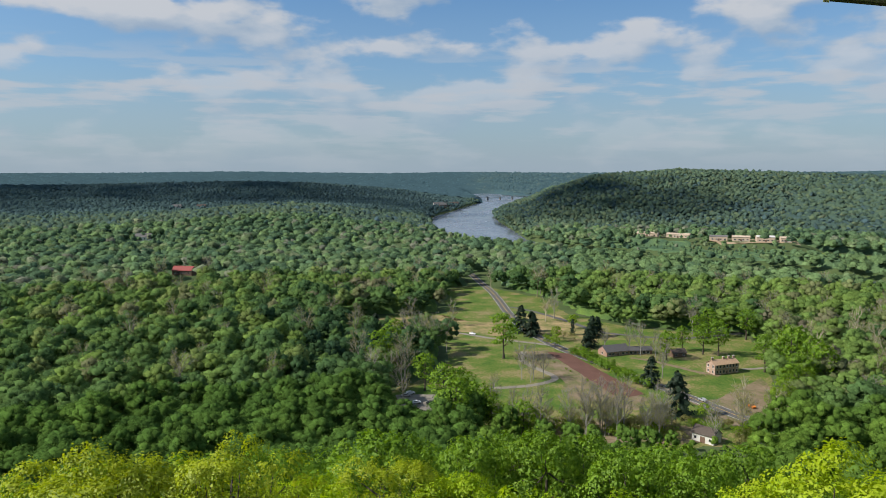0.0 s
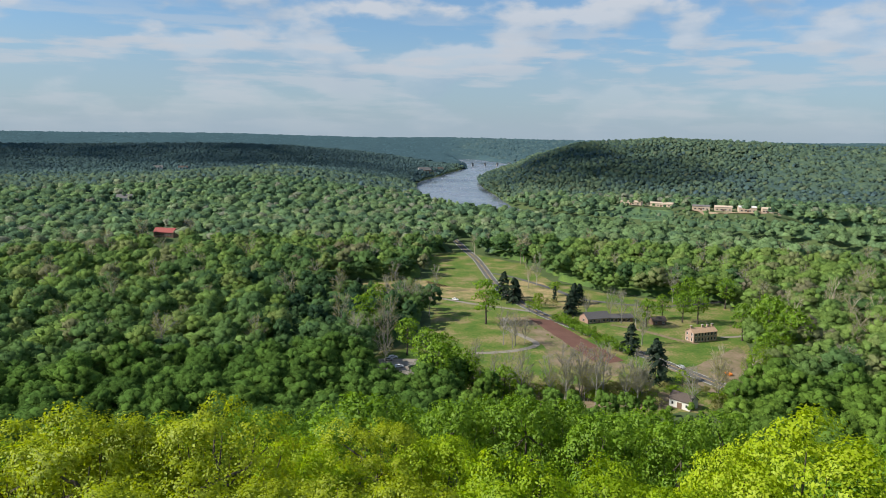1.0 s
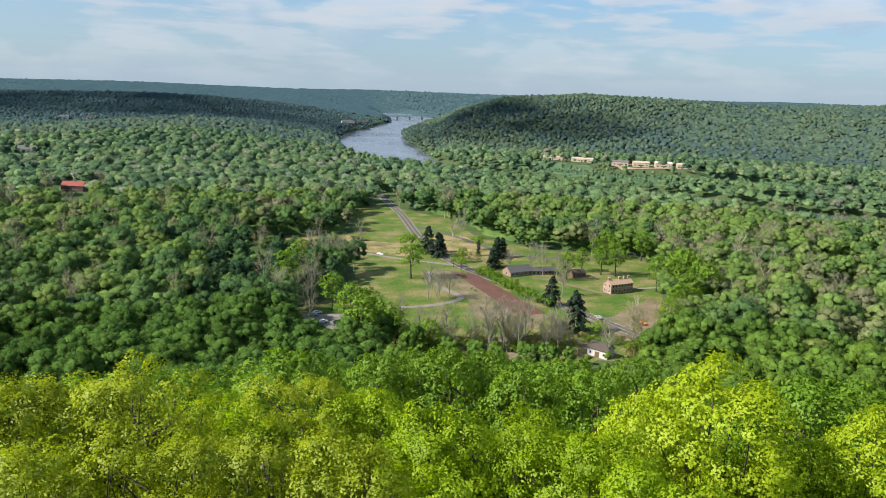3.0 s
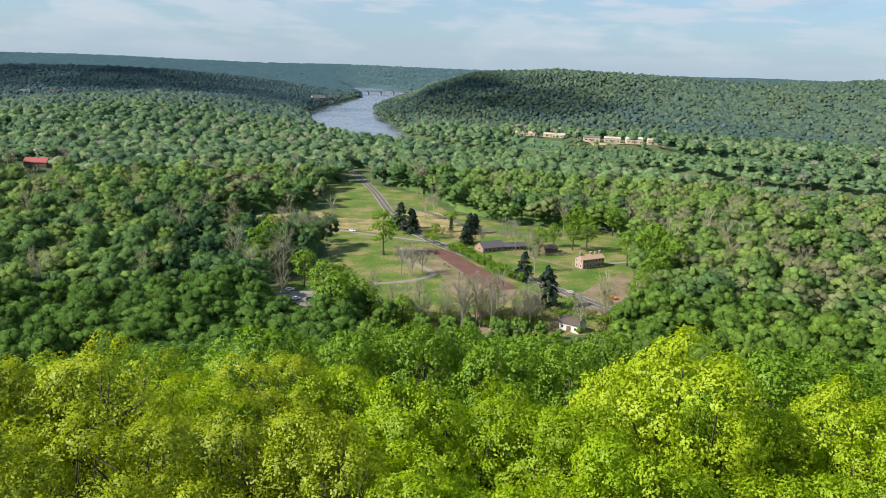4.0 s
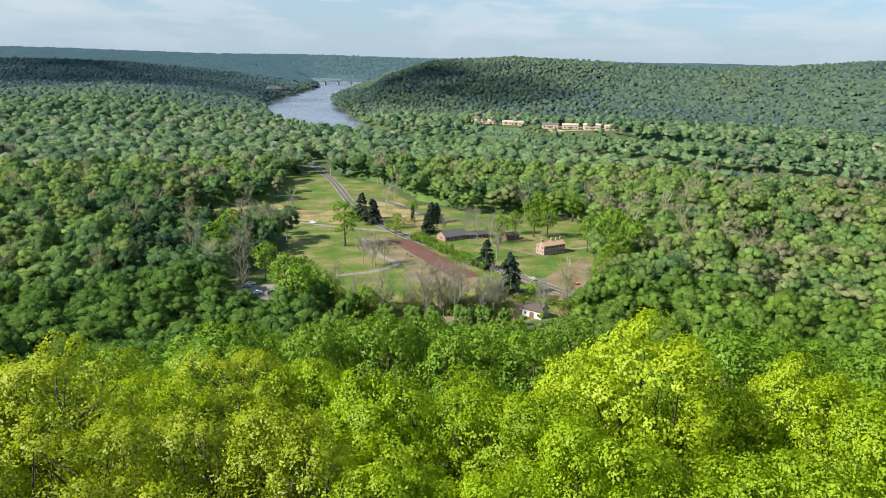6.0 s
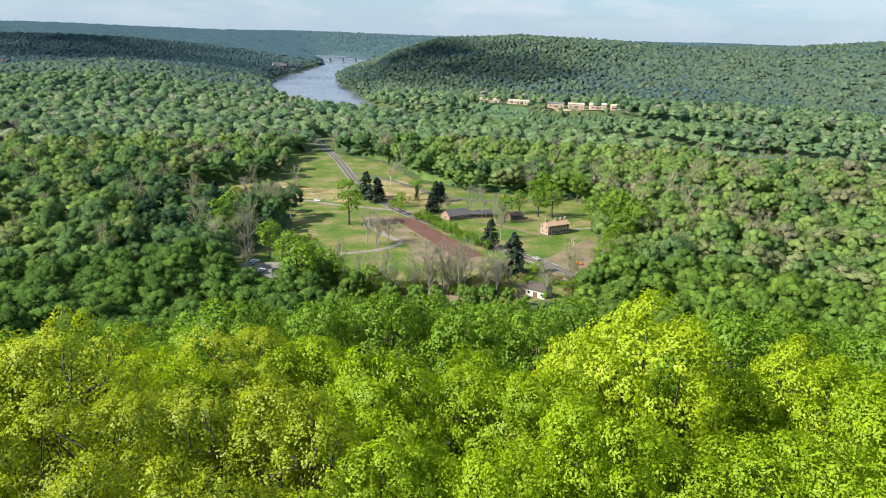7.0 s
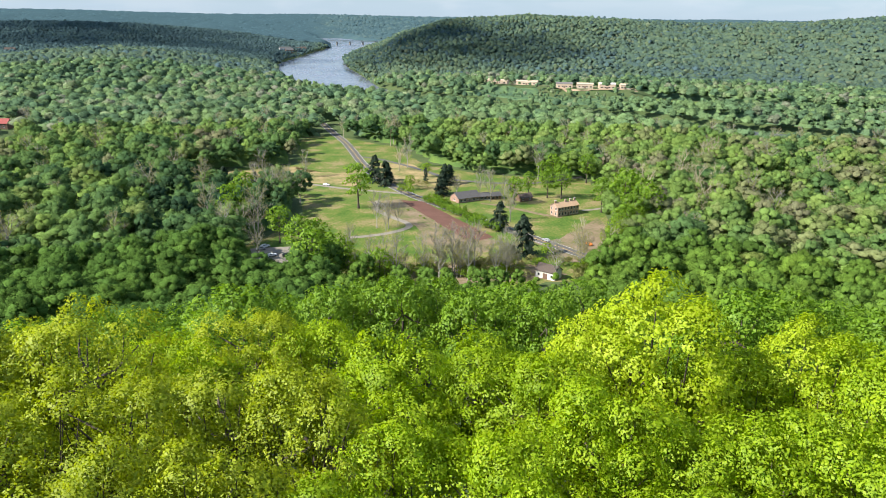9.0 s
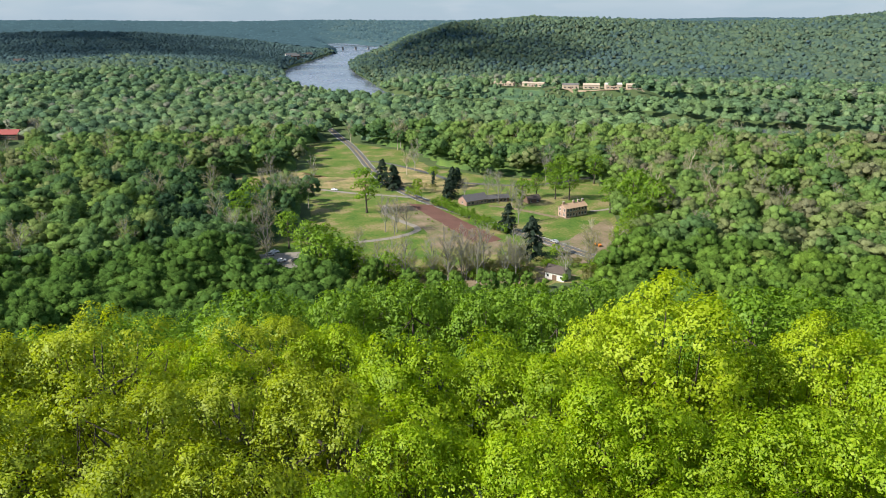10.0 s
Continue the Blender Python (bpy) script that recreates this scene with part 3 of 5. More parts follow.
def tufted_crown(seed, R, H, tall, boughs, bough_r, n, card):
    """A woodland crown in full leaf: tufts on boughs, with closed masses of leaf behind them. Returns points, triangles, shading directions."""
    rng = np.random.default_rng(seed)
    (V, _, NV), c = crown_points(rng, R, H, tall - H, boughs, bough_r, n, card, -0.4, 0.6, 0.25)
    V, NV = V.reshape(-1, 4, 3)[:, :3].reshape(-1, 3), NV.reshape(-1, 4, 3)[:, :3].reshape(-1, 3)
    V0, F0 = ICO
    out = c - np.array([0, 0, tall - 0.56 * H])
    out /= np.linalg.norm(out, axis=1, keepdims=True)
    core = (c[:, None] + V0[None] * rng.uniform(0.62, 0.88, (boughs, len(V0), 1)) * bough_r).reshape(-1, 3)
    lean = (0.6 * V0[None] + 0.6 * out[:, None]).reshape(-1, 3)
    F = np.concatenate([np.arange(len(V)).reshape(-1, 3), (F0[None] + (len(V) + np.arange(boughs) * len(V0))[:, None, None]).reshape(-1, 3)])
    NV = np.concatenate([NV, lean / np.linalg.norm(lean, axis=1, keepdims=True)])
    return np.concatenate([V, core]), F, NV


def tube(pts, radii, sides=5):
    """A tapered limb through the points."""
    pts = np.asarray(pts, float)
    V, F = [], []
    for i, p in enumerate(pts):
        d = pts[min(i + 1, len(pts) - 1)] - pts[max(i - 1, 0)]
        d /= max(np.linalg.norm(d), 1e-6)
        a = np.cross(d, (0.31, 0.95, 0.05))
        a /= max(np.linalg.norm(a), 1e-6)
        b = np.cross(d, a)
        for s in range(sides):
            t = 2 * math.pi * s / sides
            V.append(p + radii[i] * (math.cos(t) * a + math.sin(t) * b))
    for i in range(len(pts) - 1):
        for s in range(sides):
            F.append((i * sides + s, i * sides + (s + 1) % sides, (i + 1) * sides + (s + 1) % sides, (i + 1) * sides + s))
    return np.array(V), np.array(F)


def merge(parts):
    V, F, o = [], [], 0
    for v, f in parts:
        V.append(v)
        F.append(f + o)
        o += len(v)
    return np.concatenate(V), np.concatenate(F)


def trunk_np(rng, h, r0, sides=7):
    k = np.linspace(0, 1, 6)
    bend = np.cumsum(rng.normal(0, 0.12, (6, 2)), 0) * h * 0.03
    pts = np.stack([bend[:, 0] - bend[0, 0], bend[:, 1] - bend[0, 1], k * h - 0.4], 1)
    rad = r0 * (1 - 0.72 * k)
    rad[0] *= 1.5
    return tube(pts, rad, sides), pts


def limbs_np(rng, pts, ends, r0, sides=4):
    out = []
    for e in ends:
        s = pts[rng.integers(2, len(pts))]
        m = s * 0.45 + e * 0.55 + np.array([0, 0, -0.12 * np.linalg.norm(e - s)]) + rng.normal(0, 0.25, 3)
        out.append(tube([s, (s + m) / 2 + rng.normal(0, 0.15, 3), m, e], [r0, r0 * 0.7, r0 * 0.45, r0 * 0.14], sides))
    return merge(out)


def broadleaf(name, seed, R, H, tall, leaf_mat, n, size, boughs, bough_r, bark=None, limb=24, loose=0.4, low=-0.35, stout=1.0, ragged=0.3, tuft=0.42, droop=0.0):
    """One broadleaf tree of unit scale, its foot at the origin: trunk, limbs, crown."""
    rng = np.random.default_rng(seed)
    top = new(name)
    (V, F, NV), c = crown_points(rng, R, H, tall - H, boughs, bough_r, n, size, low, loose, ragged, tuft, droop)
    (tv, tf), pts = trunk_np(rng, tall - 0.35 * H, 0.022 * tall)
    ends = c[rng.permutation(len(c))[:limb]]
    if stout > 1:
        ends = np.concatenate([ends, ends * np.array([1.2, 1.2, 1.02]) + rng.normal(0, 0.5, ends.shape)])
    for nm, me in (("trunk", mesh_np("trunk", tv, tf, bark or M_BARK, flat=False)), ("branchwork", mesh_np("branchwork", *limbs_np(rng, pts, ends, 0.006 * tall * stout), bark or M_BARK, flat=False)),
                   ("crown", mesh_np("crown", V, F, leaf_mat, normals=NV))):
        ob = new(nm, me)
        ob.parent = top
    return top


def branches(rng, p, d, length, r, depth, out):
    """Bare boughs and twigs, each a tapered limb that forks."""
    end = p + d * length
    mid = (p + end) / 2 + rng.normal(0, 0.04, 3) * length
    out.append(tube([p, mid, end], [r, r * 0.8, r * 0.55], 4) if depth > 1 else tube([p, end], [r, r * 0.55], 3))
    if depth == 0:
        return
    for _ in range(3 if depth > 1 else 4):
        q = d + rng.normal(0, 0.34, 3) + np.array([0, 0, 0.2])
        q /= np.linalg.norm(q)
        branches(rng, p + (end - p) * rng.uniform(0.5, 1.0), q, length * rng.uniform(0.6, 0.85), r * 0.6, depth - 1, out)


def bare_tree(name, seed, tall, mat, haze_mat, leaves=260):
    """A tree hardly in leaf: leading stem, ascending forked boughs, a thin scatter of buds."""
    rng = np.random.default_rng(seed)
    top = new(name)
    (tv, tf), pts = trunk_np(rng, tall * 0.72, 0.015 * tall)
    out = []
    for i in range(9):
        a = i * 2.4 + rng.uniform(-0.4, 0.4)
        d = np.array([math.cos(a) * 0.5, math.sin(a) * 0.5, 0.8])
        branches(rng, pts[2 + i % 4], d / np.linalg.norm(d), tall * rng.uniform(0.15, 0.22), 0.0075 * tall, 3, out)
    bv, bf = merge(out)
    pick = bv[rng.integers(0, len(bv), leaves)] + rng.normal(0, 0.3, (leaves, 3))
    lv, lf = cards(pick, rng.normal(size=(leaves, 3)) + np.array([0, 0, 0.8]), 0.4, rng)
    for nm, me in (("trunk", mesh_np("trunk", tv, tf, mat, flat=False)), ("branchwork", mesh_np("branchwork", bv, bf, mat, flat=False)), ("foliage", mesh_np("foliage", lv, lf, haze_mat))):
        ob = new(nm, me)
        ob.parent = top
    ob["kind"] = "stuff"
    return top


def conifer(name, seed, tall, R, n=1500):
    """A dark conifer with drooping tiers of boughs and a ragged outline."""
    rng = np.random.default_rng(seed)
    top = new(name)
    (tv, tf), pts = trunk_np(rng, tall, 0.016 * tall)
    k = rng.uniform(0.04, 1, 110)
    a = rng.uniform(0, 6.28, 110)
    reach = R * (1 - k) ** 0.5 * rng.uniform(0.55, 1.1, 110) + 0.15
    w = rng.integers(0, 110, n)
    u = rng.uniform(0.1, 1, n) ** 0.6
    q = np.stack([np.cos(a[w]) * reach[w] * u, np.sin(a[w]) * reach[w] * u, k[w] * tall - 0.28 * reach[w] * u + 0.4], 1) + rng.normal(0, 0.32, (n, 3))
    nn = np.stack([np.cos(a[w]), np.sin(a[w]), np.full(n, 1.1)], 1) + rng.normal(0, 0.4, (n, 3))
    lv, lf = cards(q, nn, 1.15, rng, 0.55, -0.1)
    for nm, me in (("trunk", mesh_np("trunk", tv, tf, M_BARK, flat=False)), ("crown", mesh_np("crown", lv, lf, M_CONIFER))):
        ob = new(nm, me)
        ob.parent = top
    return top


def plant(ob, x, y, scale, turn, first=False, sink=0.2, squash=1.0):
    m = Matrix.Translation((x, y, ground_z(x, y) - sink)) @ Matrix.Rotation(turn, 4, "Z")
    t = ob if first else copy_thing(ob, m)
    t.matrix_basis = m @ Matrix.Diagonal((scale, scale, scale * squash, 1))
    return t


def place_top(kinds, az, el, r, tall, R, turn, label, group):
    """A tree at bearing az and range r whose top stands at elevation el seen from the platform."""
    proto, proto_tall = kinds
    x, y = r * math.sin(radians(az)), r * math.cos(radians(az))
    z_top = 110 + r * math.tan(radians(el))
    s = R
    foot = z_top - proto_tall * s
    gz = ground_z(x, y)
    t = proto if "used" not in proto else copy_thing(proto, Matrix())
    proto["used"] = 1
    # the trunk reaches down to the slope: crown size stays, the foot is set into the ground
    t.matrix_basis = Matrix.Translation((x, y, min(foot, gz - 0.3))) @ Matrix.Rotation(turn, 4, "Z") @ Matrix.Diagonal((s, s, (z_top - min(foot, gz - 0.3)) / proto_tall, 1))
    tagged(t, label, "tree", group)
    return t


OLIVE = [broadleaf("oak_tree", 11 + i, 5.4, 11, 23, M_OLIVE, 25000, 0.172, 26, 1.8, limb=20, loose=0.5, stout=1.3, ragged=0.4, tuft=0.4) for i in range(2)]
VIVID = [broadleaf("tulip_tree", 21 + i, 4.5, 12, 23, M_VIVID, 25000, 0.185, 24, 1.6, limb=20, loose=0.4, ragged=0.35, tuft=0.42, droop=0.25) for i in range(2)]
BRIGHT = [broadleaf("tulip_poplar", 26, 4.7, 14, 23, M_BRIGHT, 28000, 0.185, 28, 1.65, limb=22, loose=0.4, ragged=0.42, tuft=0.42, droop=0.25)]
DEEP = [broadleaf("maple_tree", 31 + i, 5.6, 11, 21, M_DEEP, 8000, 0.34, 30, 1.75, limb=14, ragged=0.2) for i in range(2)]

OL, VI = "olive-yellow spring oak with twisting dark limbs", "bright yellow-green tree in fresh spring leaf"
DE = "dense deep-green tree on the wooded slope"
NEAR = [  # kind, bearing, elevation of the top, range, size
    ("o", -21.5, -19.8, 42, 1.0), ("o", -17.0, -20.2, 39, 0.95), ("o", -26.5, -19.5, 40, 1.0), ("o", -31.5, -19.5, 44, 1.0), ("v", -11.5, -22.2, 47, 0.85), ("o", -4.0, -21.6, 46, 0.95), ("v", -8.0, -23.5, 42, 0.8),
    ("v", 1.2, -22.8, 45, 0.85), ("v", 8.0, -24.3, 35, 0.95), ("v", 15.5, -24.3, 37, 0.9), ("v", 20.5, -24.6, 34, 0.85), ("b", 29.6, -18.2, 41, 1.25), ("b", 25.2, -21.4, 39, 0.85), ("v", 36.0, -23.0, 43, 0.9),
    ("b", 41.0, -19.8, 46, 0.95), ("v", 46.0, -20.8, 42, 1.0), ("v", 51.0, -20.5, 40, 1.0), ("o", -15.0, -25.0, 31, 0.9), ("o", -23.5, -24.0, 31, 0.9), ("o", -6.5, -25.8, 31, 0.9), ("o", 0.5, -27.0, 29, 0.85),
    ("v", 8.0, -30.0, 27, 0.8), ("v", 17.5, -31.0, 26, 0.8), ("v", 26.0, -27.0, 29, 0.85), ("v", 33.5, -28.0, 30, 0.85), ("v", 40.5, -26.5, 30, 0.85), ("v", 47.5, -26.0, 30, 0.9), ("o", -10.5, -31.5, 24, 0.75), ("o", -19.5, -30.0, 25, 0.8), ("v", 1.5, -35.0, 23, 0.7),
    ("v", 22.5, -34.5, 23, 0.7), ("v", 35.0, -33.5, 24, 0.75), ("o", -28.5, -28.0, 28, 0.9),  ("v", 43.5, -33.0, 24, 0.75),
]
for i, (k, az, el, r, s) in enumerate(NEAR):
    protos = {"o": OLIVE, "v": VIVID, "b": BRIGHT}[k]
    place_top((protos[i % len(protos)], 23.0), az, el, r, 23, s, i * 2.1, {"o": OL, "v": VI, "b": "tall lime-yellow tree with clumped new leaves"}[k], "trees below the tower")
for i, (az, el, r, s) in enumerate([(2.2, -20.4, 84, 0.95), (5.4, -20.0, 90, 0.9), (8.4, -19.9, 84, 1.0), (11.8, -20.1, 88, 0.95), (14.5, -20.7, 80, 0.95), (18.0, -20.0, 88, 1.0), (20.8, -20.6, 80, 0.85), (-1.2, -21.3, 92, 0.9), (23.5, -19.6, 95, 1.0)]):
    place_top((DEEP[i % 2], 21.0), az, el, r, 21, s, i * 1.7, DE, "trees on the slope")


# ---------------------------------------------------------------- woods
def inside(poly, x, y):
    res = np.zeros(np.shape(x), bool)
    n = len(poly)
    for i in range(n):
        (x0, y0), (x1, y1) = poly[i], poly[(i + 1) % n]
        hit = ((y0 > y) != (y1 > y)) & (x < (x1 - x0) * (y - y0) / (y1 - y0 + 1e-12) + x0)
        res ^= hit
    return res


FAR_MEADOW = [(462, 972), (516, 898), (606, 862), (708, 746), (742, 768), (645, 900), (580, 938), (512, 1000)]
YARD = [(290, 1170), (310, 1122), (372, 1080), (392, 1025), (502, 1000), (525, 1045), (420, 1118), (388, 1145)]
CLEAR = [(305, 422), (330, 420), (350, 452), (318, 452)], [(262, 362), (290, 360), (300, 388), (274, 392)]
RED_YARD = [(-275, 708), (-232, 708), (-214, 612), (-236, 612)]
LANE_GAP = [(-135, 552), (-128, 536), (-80, 526), (-75, 540)]
BARN_GAP = [(78, 236), (102, 226), (130, 284), (100, 292)]
ROAD_GAP = [(20, 800), (42, 800), (56, 640), (40, 640)]


def woods_points(r0, r1, area, rng, az0=-34.5, az1=48.5):
    """Tree feet scattered evenly between two ranges, kept off fields, water and roads."""
    g = math.sqrt(area)
    # a shaken grid in rings, so that the canopy closes without rows
    xs, ys = [], []
    rr = r0 + g / 2
    while rr < r1:
        n = max(1, int(radians(az1 - az0) * rr / g))
        a = np.radians(az0) + (np.arange(n) + rng.uniform(0, 1) + rng.uniform(-0.42, 0.42, n)) * radians(az1 - az0) / n
        q = rr + rng.uniform(-0.5, 0.5, n) * g
        xs.append(q * np.sin(a))
        ys.append(q * np.cos(a))
        rr += g
    x, y = np.concatenate(xs), np.concatenate(ys)
    keep = (river_side(x, y) > (30 if r0 > 2800 else 0)) | (np.hypot(x, y) > 4200)
    for poly in (PARK, FAR_MEADOW, YARD, RED_YARD, LANE_GAP, ROAD_GAP, *CLEAR):
        keep &= ~inside(poly, x, y)
    return x[keep], y[keep]


def tones(x, y, rng):
    """Kinds of tree in drifts: 0 dark, 0.5 fresh green, 1 grey-tan; the river ridge is pulled to haze blue."""
    r, az = np.hypot(x, y), np.degrees(np.arctan2(x, y))
    t = 0.44 + 0.13 * waves(x, y, 38, 3) + 0.13 * waves(x, y, 130, 7) + rng.normal(0, 0.13, len(x))
    t = np.where(rng.uniform(size=len(x)) < 0.08, rng.uniform(0.68, 0.9, len(x)), t)
    fresh = smooth(9, 14, az) * smooth(36, 30, az) * smooth(540, 600, r) * smooth(1010, 940, r)
    t = t * (1 - fresh) + fresh * (0.55 + rng.normal(0, 0.07, len(x)))
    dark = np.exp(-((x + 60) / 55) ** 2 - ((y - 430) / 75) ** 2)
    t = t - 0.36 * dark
    slope = smooth(400, 300, r)
    t = t * (1 - 0.75 * slope) + 0.75 * slope * (0.46 - 0.2 * smooth(6, 0, az))
    tan = np.exp(-((x - 235) / 60) ** 2 - ((y - 390) / 60) ** 2)
    t = t + 0.06 * tan
    t = t + 0.02 * smooth(20, 26, az) * smooth(720, 640, r)
    mixed = smooth(24, 28, az) * smooth(300, 340, r) * smooth(720, 660, r)
    t = np.where(rng.uniform(size=len(x)) < 0.10 * mixed, rng.uniform(0.66, 0.85, len(x)), t)
    # blue haze over the shaded river ridge, put into the tone of its trees
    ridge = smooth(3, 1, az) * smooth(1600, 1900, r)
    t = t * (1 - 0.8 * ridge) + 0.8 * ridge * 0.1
    return np.clip(t, 0.02, 1.0)


def template(seed, R, H, tall, lumps, size, n_cards, card, up=0.1, core=0.86):
    return lumpy_crown(np.random.default_rng(seed), R, H, tall - H, lumps, size, n_cards, card, up, core)


def woods(name, r0, r1, area, seed, temps, smin, smax, mat, label, az0=-34.5, az1=48.5, lower=None):
    """All the trees of one belt as one mesh."""
    rng = np.random.default_rng(seed)
    x, y = woods_points(r0, r1, area, rng, az0, az1)
    if r0 > 1300:
        # the far side of the hill, out of sight from the tower, is thinned
        seen = (np.hypot(x, y) < 2250) | (np.degrees(np.arctan2(x, y)) < 8) | (rng.uniform(size=len(x)) < 0.3) | (r0 > 2800)
        x, y = x[seen], y[seen]
    n = len(x)
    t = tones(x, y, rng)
    s = rng.uniform(smin, smax, n)
    if lower is not None:
        s = s * lower(x, y)
    z = np.maximum(height(x, y), -8) - 0.5
    a = rng.uniform(0, 2 * np.pi, n)
    kind = rng.integers(0, len(temps), n)
    Vs, Ts, Ns, Fs, o = [], [], [], [], 0
    for k, (T, FT, NT) in enumerate(temps):
        w = np.where(kind == k)[0]
        ca, sa = np.cos(a[w])[:, None], np.sin(a[w])[:, None]
        sx = s[w][:, None]
        stretch = rng.uniform(0.78, 1.14, len(w))[:, None]
        X = (T[:, 0] * ca - T[:, 1] * sa) * sx + x[w][:, None]
        Y = (T[:, 0] * sa + T[:, 1] * ca) * sx + y[w][:, None]
        Z = T[:, 2] * np.where(sx > 0.8, sx ** 0.4, 1.143 * sx) * stretch + z[w][:, None]
        Vs.append(np.stack([X, Y, Z], 2).reshape(-1, 3))
        Ns.append(np.stack([NT[:, 0] * ca - NT[:, 1] * sa, NT[:, 0] * sa + NT[:, 1] * ca, NT[:, 2] + 0 * ca], 2).reshape(-1, 3))
        Ts.append(np.repeat(t[w], len(T)))
        Fs.append((FT[None] + (o + np.arange(len(w)) * len(T))[:, None, None]).reshape(-1, 3))
        o += len(w) * len(T)
    V = np.concatenate(Vs)
    F = np.concatenate(Fs)
    return tagged(new(name, mesh_np(name, V, F, mat, np.concatenate(Ts), normals=np.concatenate(Ns))), label, "woods", kind="stuff")


def near_water(x, y):
    """Trees are lower where the river shows between them."""
    u = np.exp(-((x - 440) / 50) ** 2 - ((y - 600) / 60) ** 2) + smooth(1000, 1120, np.hypot(x, y)) * smooth(10, 4, np.degrees(np.arctan2(x, y))) * smooth(-2, 2, np.degrees(np.arctan2(x, y))) * smooth(1600, 1400, np.hypot(x, y))
    for cx, cy, cr in ((300, 1040, 45), (340, 1010, 45), (375, 975, 45), (405, 950, 45), (440, 925, 40), (330, 1070, 35), (450, 960, 40), (-655, 1820, 60), (-625, 1740, 60), (-12, 2200, 60), (-30, 2270, 40), (-436, 1050, 35), (-420, 1015, 35)):
        u = u + 1.4 * np.exp(-((x - cx) ** 2 + (y - cy) ** 2) / (cr * cr))
    for k in (0.93, 0.97):
        u = u + 0.9 * inside(FAR_MEADOW, x / k, y / k)
    return 1 - 0.5 * np.clip(u, 0, 1.4)


def by_the_lawn(x, y):
    """Lower trees where the lawn opens behind them."""
    return near_water(x, y) * (1 - 0.42 * np.exp(-((x + 38) / 45) ** 2 - ((y - 445) / 50) ** 2))


def foot_of_hill(x, y):
    """Scrub and low trees where the slope meets the park."""
    r, az = np.hypot(x, y), np.degrees(np.arctan2(x, y))
    return 1 - 0.48 * smooth(205, 235, r) * smooth(1, 6, az) * smooth(27, 22, az) - 0.36 * inside(BARN_GAP, x, y)


def understorey(name, r0, r1, cell, lift, mat, label, seed, az0=-34.5, az1=48.5):
    """The lower leaf layer that closes the gaps between the crowns."""
    rng = np.random.default_rng(seed)
    r = [r0]
    while r[-1] < r1:
        r.append(r[-1] + cell * (0.7 + 0.6 * (r[-1] - r0) / (r1 - r0)))
    r = np.array(r)
    m = int(radians(az1 - az0) * (r0 + r1) / 2 / cell)
    A, Q = np.meshgrid(np.radians(np.linspace(az0, az1, m)), r)
    A, Q = A + rng.uniform(-0.3, 0.3, A.shape) * cell / Q, Q + rng.uniform(-0.3, 0.3, Q.shape) * cell
    x, y = Q * np.sin(A), Q * np.cos(A)
    open_land = (river_side(x, y) < (14 if cell < 20 else -12)) & (np.hypot(x, y) < 4180)
    for poly in (PARK, FAR_MEADOW, YARD, RED_YARD, LANE_GAP, ROAD_GAP, *CLEAR):
        open_land |= inside(poly, x, y)
    # the layer dies out before it meets open land
    for _ in range(2 if cell < 20 else 0):
        wide = open_land.copy()
        wide[1:] |= open_land[:-1]
        wide[:-1] |= open_land[1:]
        wide[:, 1:] |= open_land[:, :-1]
        wide[:, :-1] |= open_land[:, 1:]
        open_land = wide
    up = lift * near_water(x, y) * foot_of_hill(x, y) * rng.uniform(0.55, 1.3, x.shape)
    z = height(x, y) + np.where(open_land, -3.0, up)
    n, k = x.shape
    i, j = np.meshgrid(np.arange(n - 1), np.arange(k - 1), indexing="ij")
    F = np.stack([i * k + j, i * k + j + 1, (i + 1) * k + j + 1, (i + 1) * k + j], 2).reshape(-1, 4)
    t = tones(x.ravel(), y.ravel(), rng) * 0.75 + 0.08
    me = mesh_np(name, np.stack([x, y, z], 2).reshape(-1, 3), F[:, ::-1], mat, t, flat=False)
    return tagged(new(name, me), label, "undergrowth", kind="stuff")


# trees of the upper slope that can be told apart
def slope_trees():
    """Trees near enough to tell apart, the nearest with finer leaves."""
    rng = np.random.default_rng(77)
    kinds = ((M_DEEP, 5.2, DE), (M_DEEP, 5.8, "broad deep-green tree on the wooded slope"), (M_FRESH, 5.0, "fresh green broadleaf tree on the wooded slope"), (M_DEEP, 4.8, DE))
    fine = [broadleaf("slope_tree", 41 + i, R, 12, 19, mat, 4200, 0.42, 26, 1.7, limb=8, ragged=0.2) for i, (mat, R, _) in enumerate(kinds)]
    plainer = [broadleaf("hillside_tree", 45 + i, R, 12, 19, mat, 2000, 0.58, 22, 1.75, limb=6, ragged=0.2) for i, (mat, R, _) in enumerate(kinds)]
    x, y = woods_points(60, 225, 92, rng, -34, 48)
    r, az = np.hypot(x, y), np.degrees(np.arctan2(x, y))
    keep = ~((r < 100) & (az > -3) & (az < 26))
    x, y, r = x[keep], y[keep], r[keep]
    order = np.argsort(r)[:290]
    used = set()
    for i in order:
        k = int(rng.choice(4, p=(0.35, 0.3, 0.1, 0.25)))
        if r[i] < 84:
            tagged(plant(DEEP[k % 2], x[i], y[i], rng.uniform(0.85, 1.15), rng.uniform(0, 6.28)), DE, "tree", "trees on the slope")
            continue
        protos = fine if r[i] < 118 else plainer
        t = plant(protos[k], x[i], y[i], rng.uniform(0.9, 1.3), rng.uniform(0, 6.28), (k, r[i] < 118) not in used)
        used.add((k, r[i] < 118))
        tagged(t, kinds[k][2], "tree", "trees on the slope")
    return float(r[order[-1]])


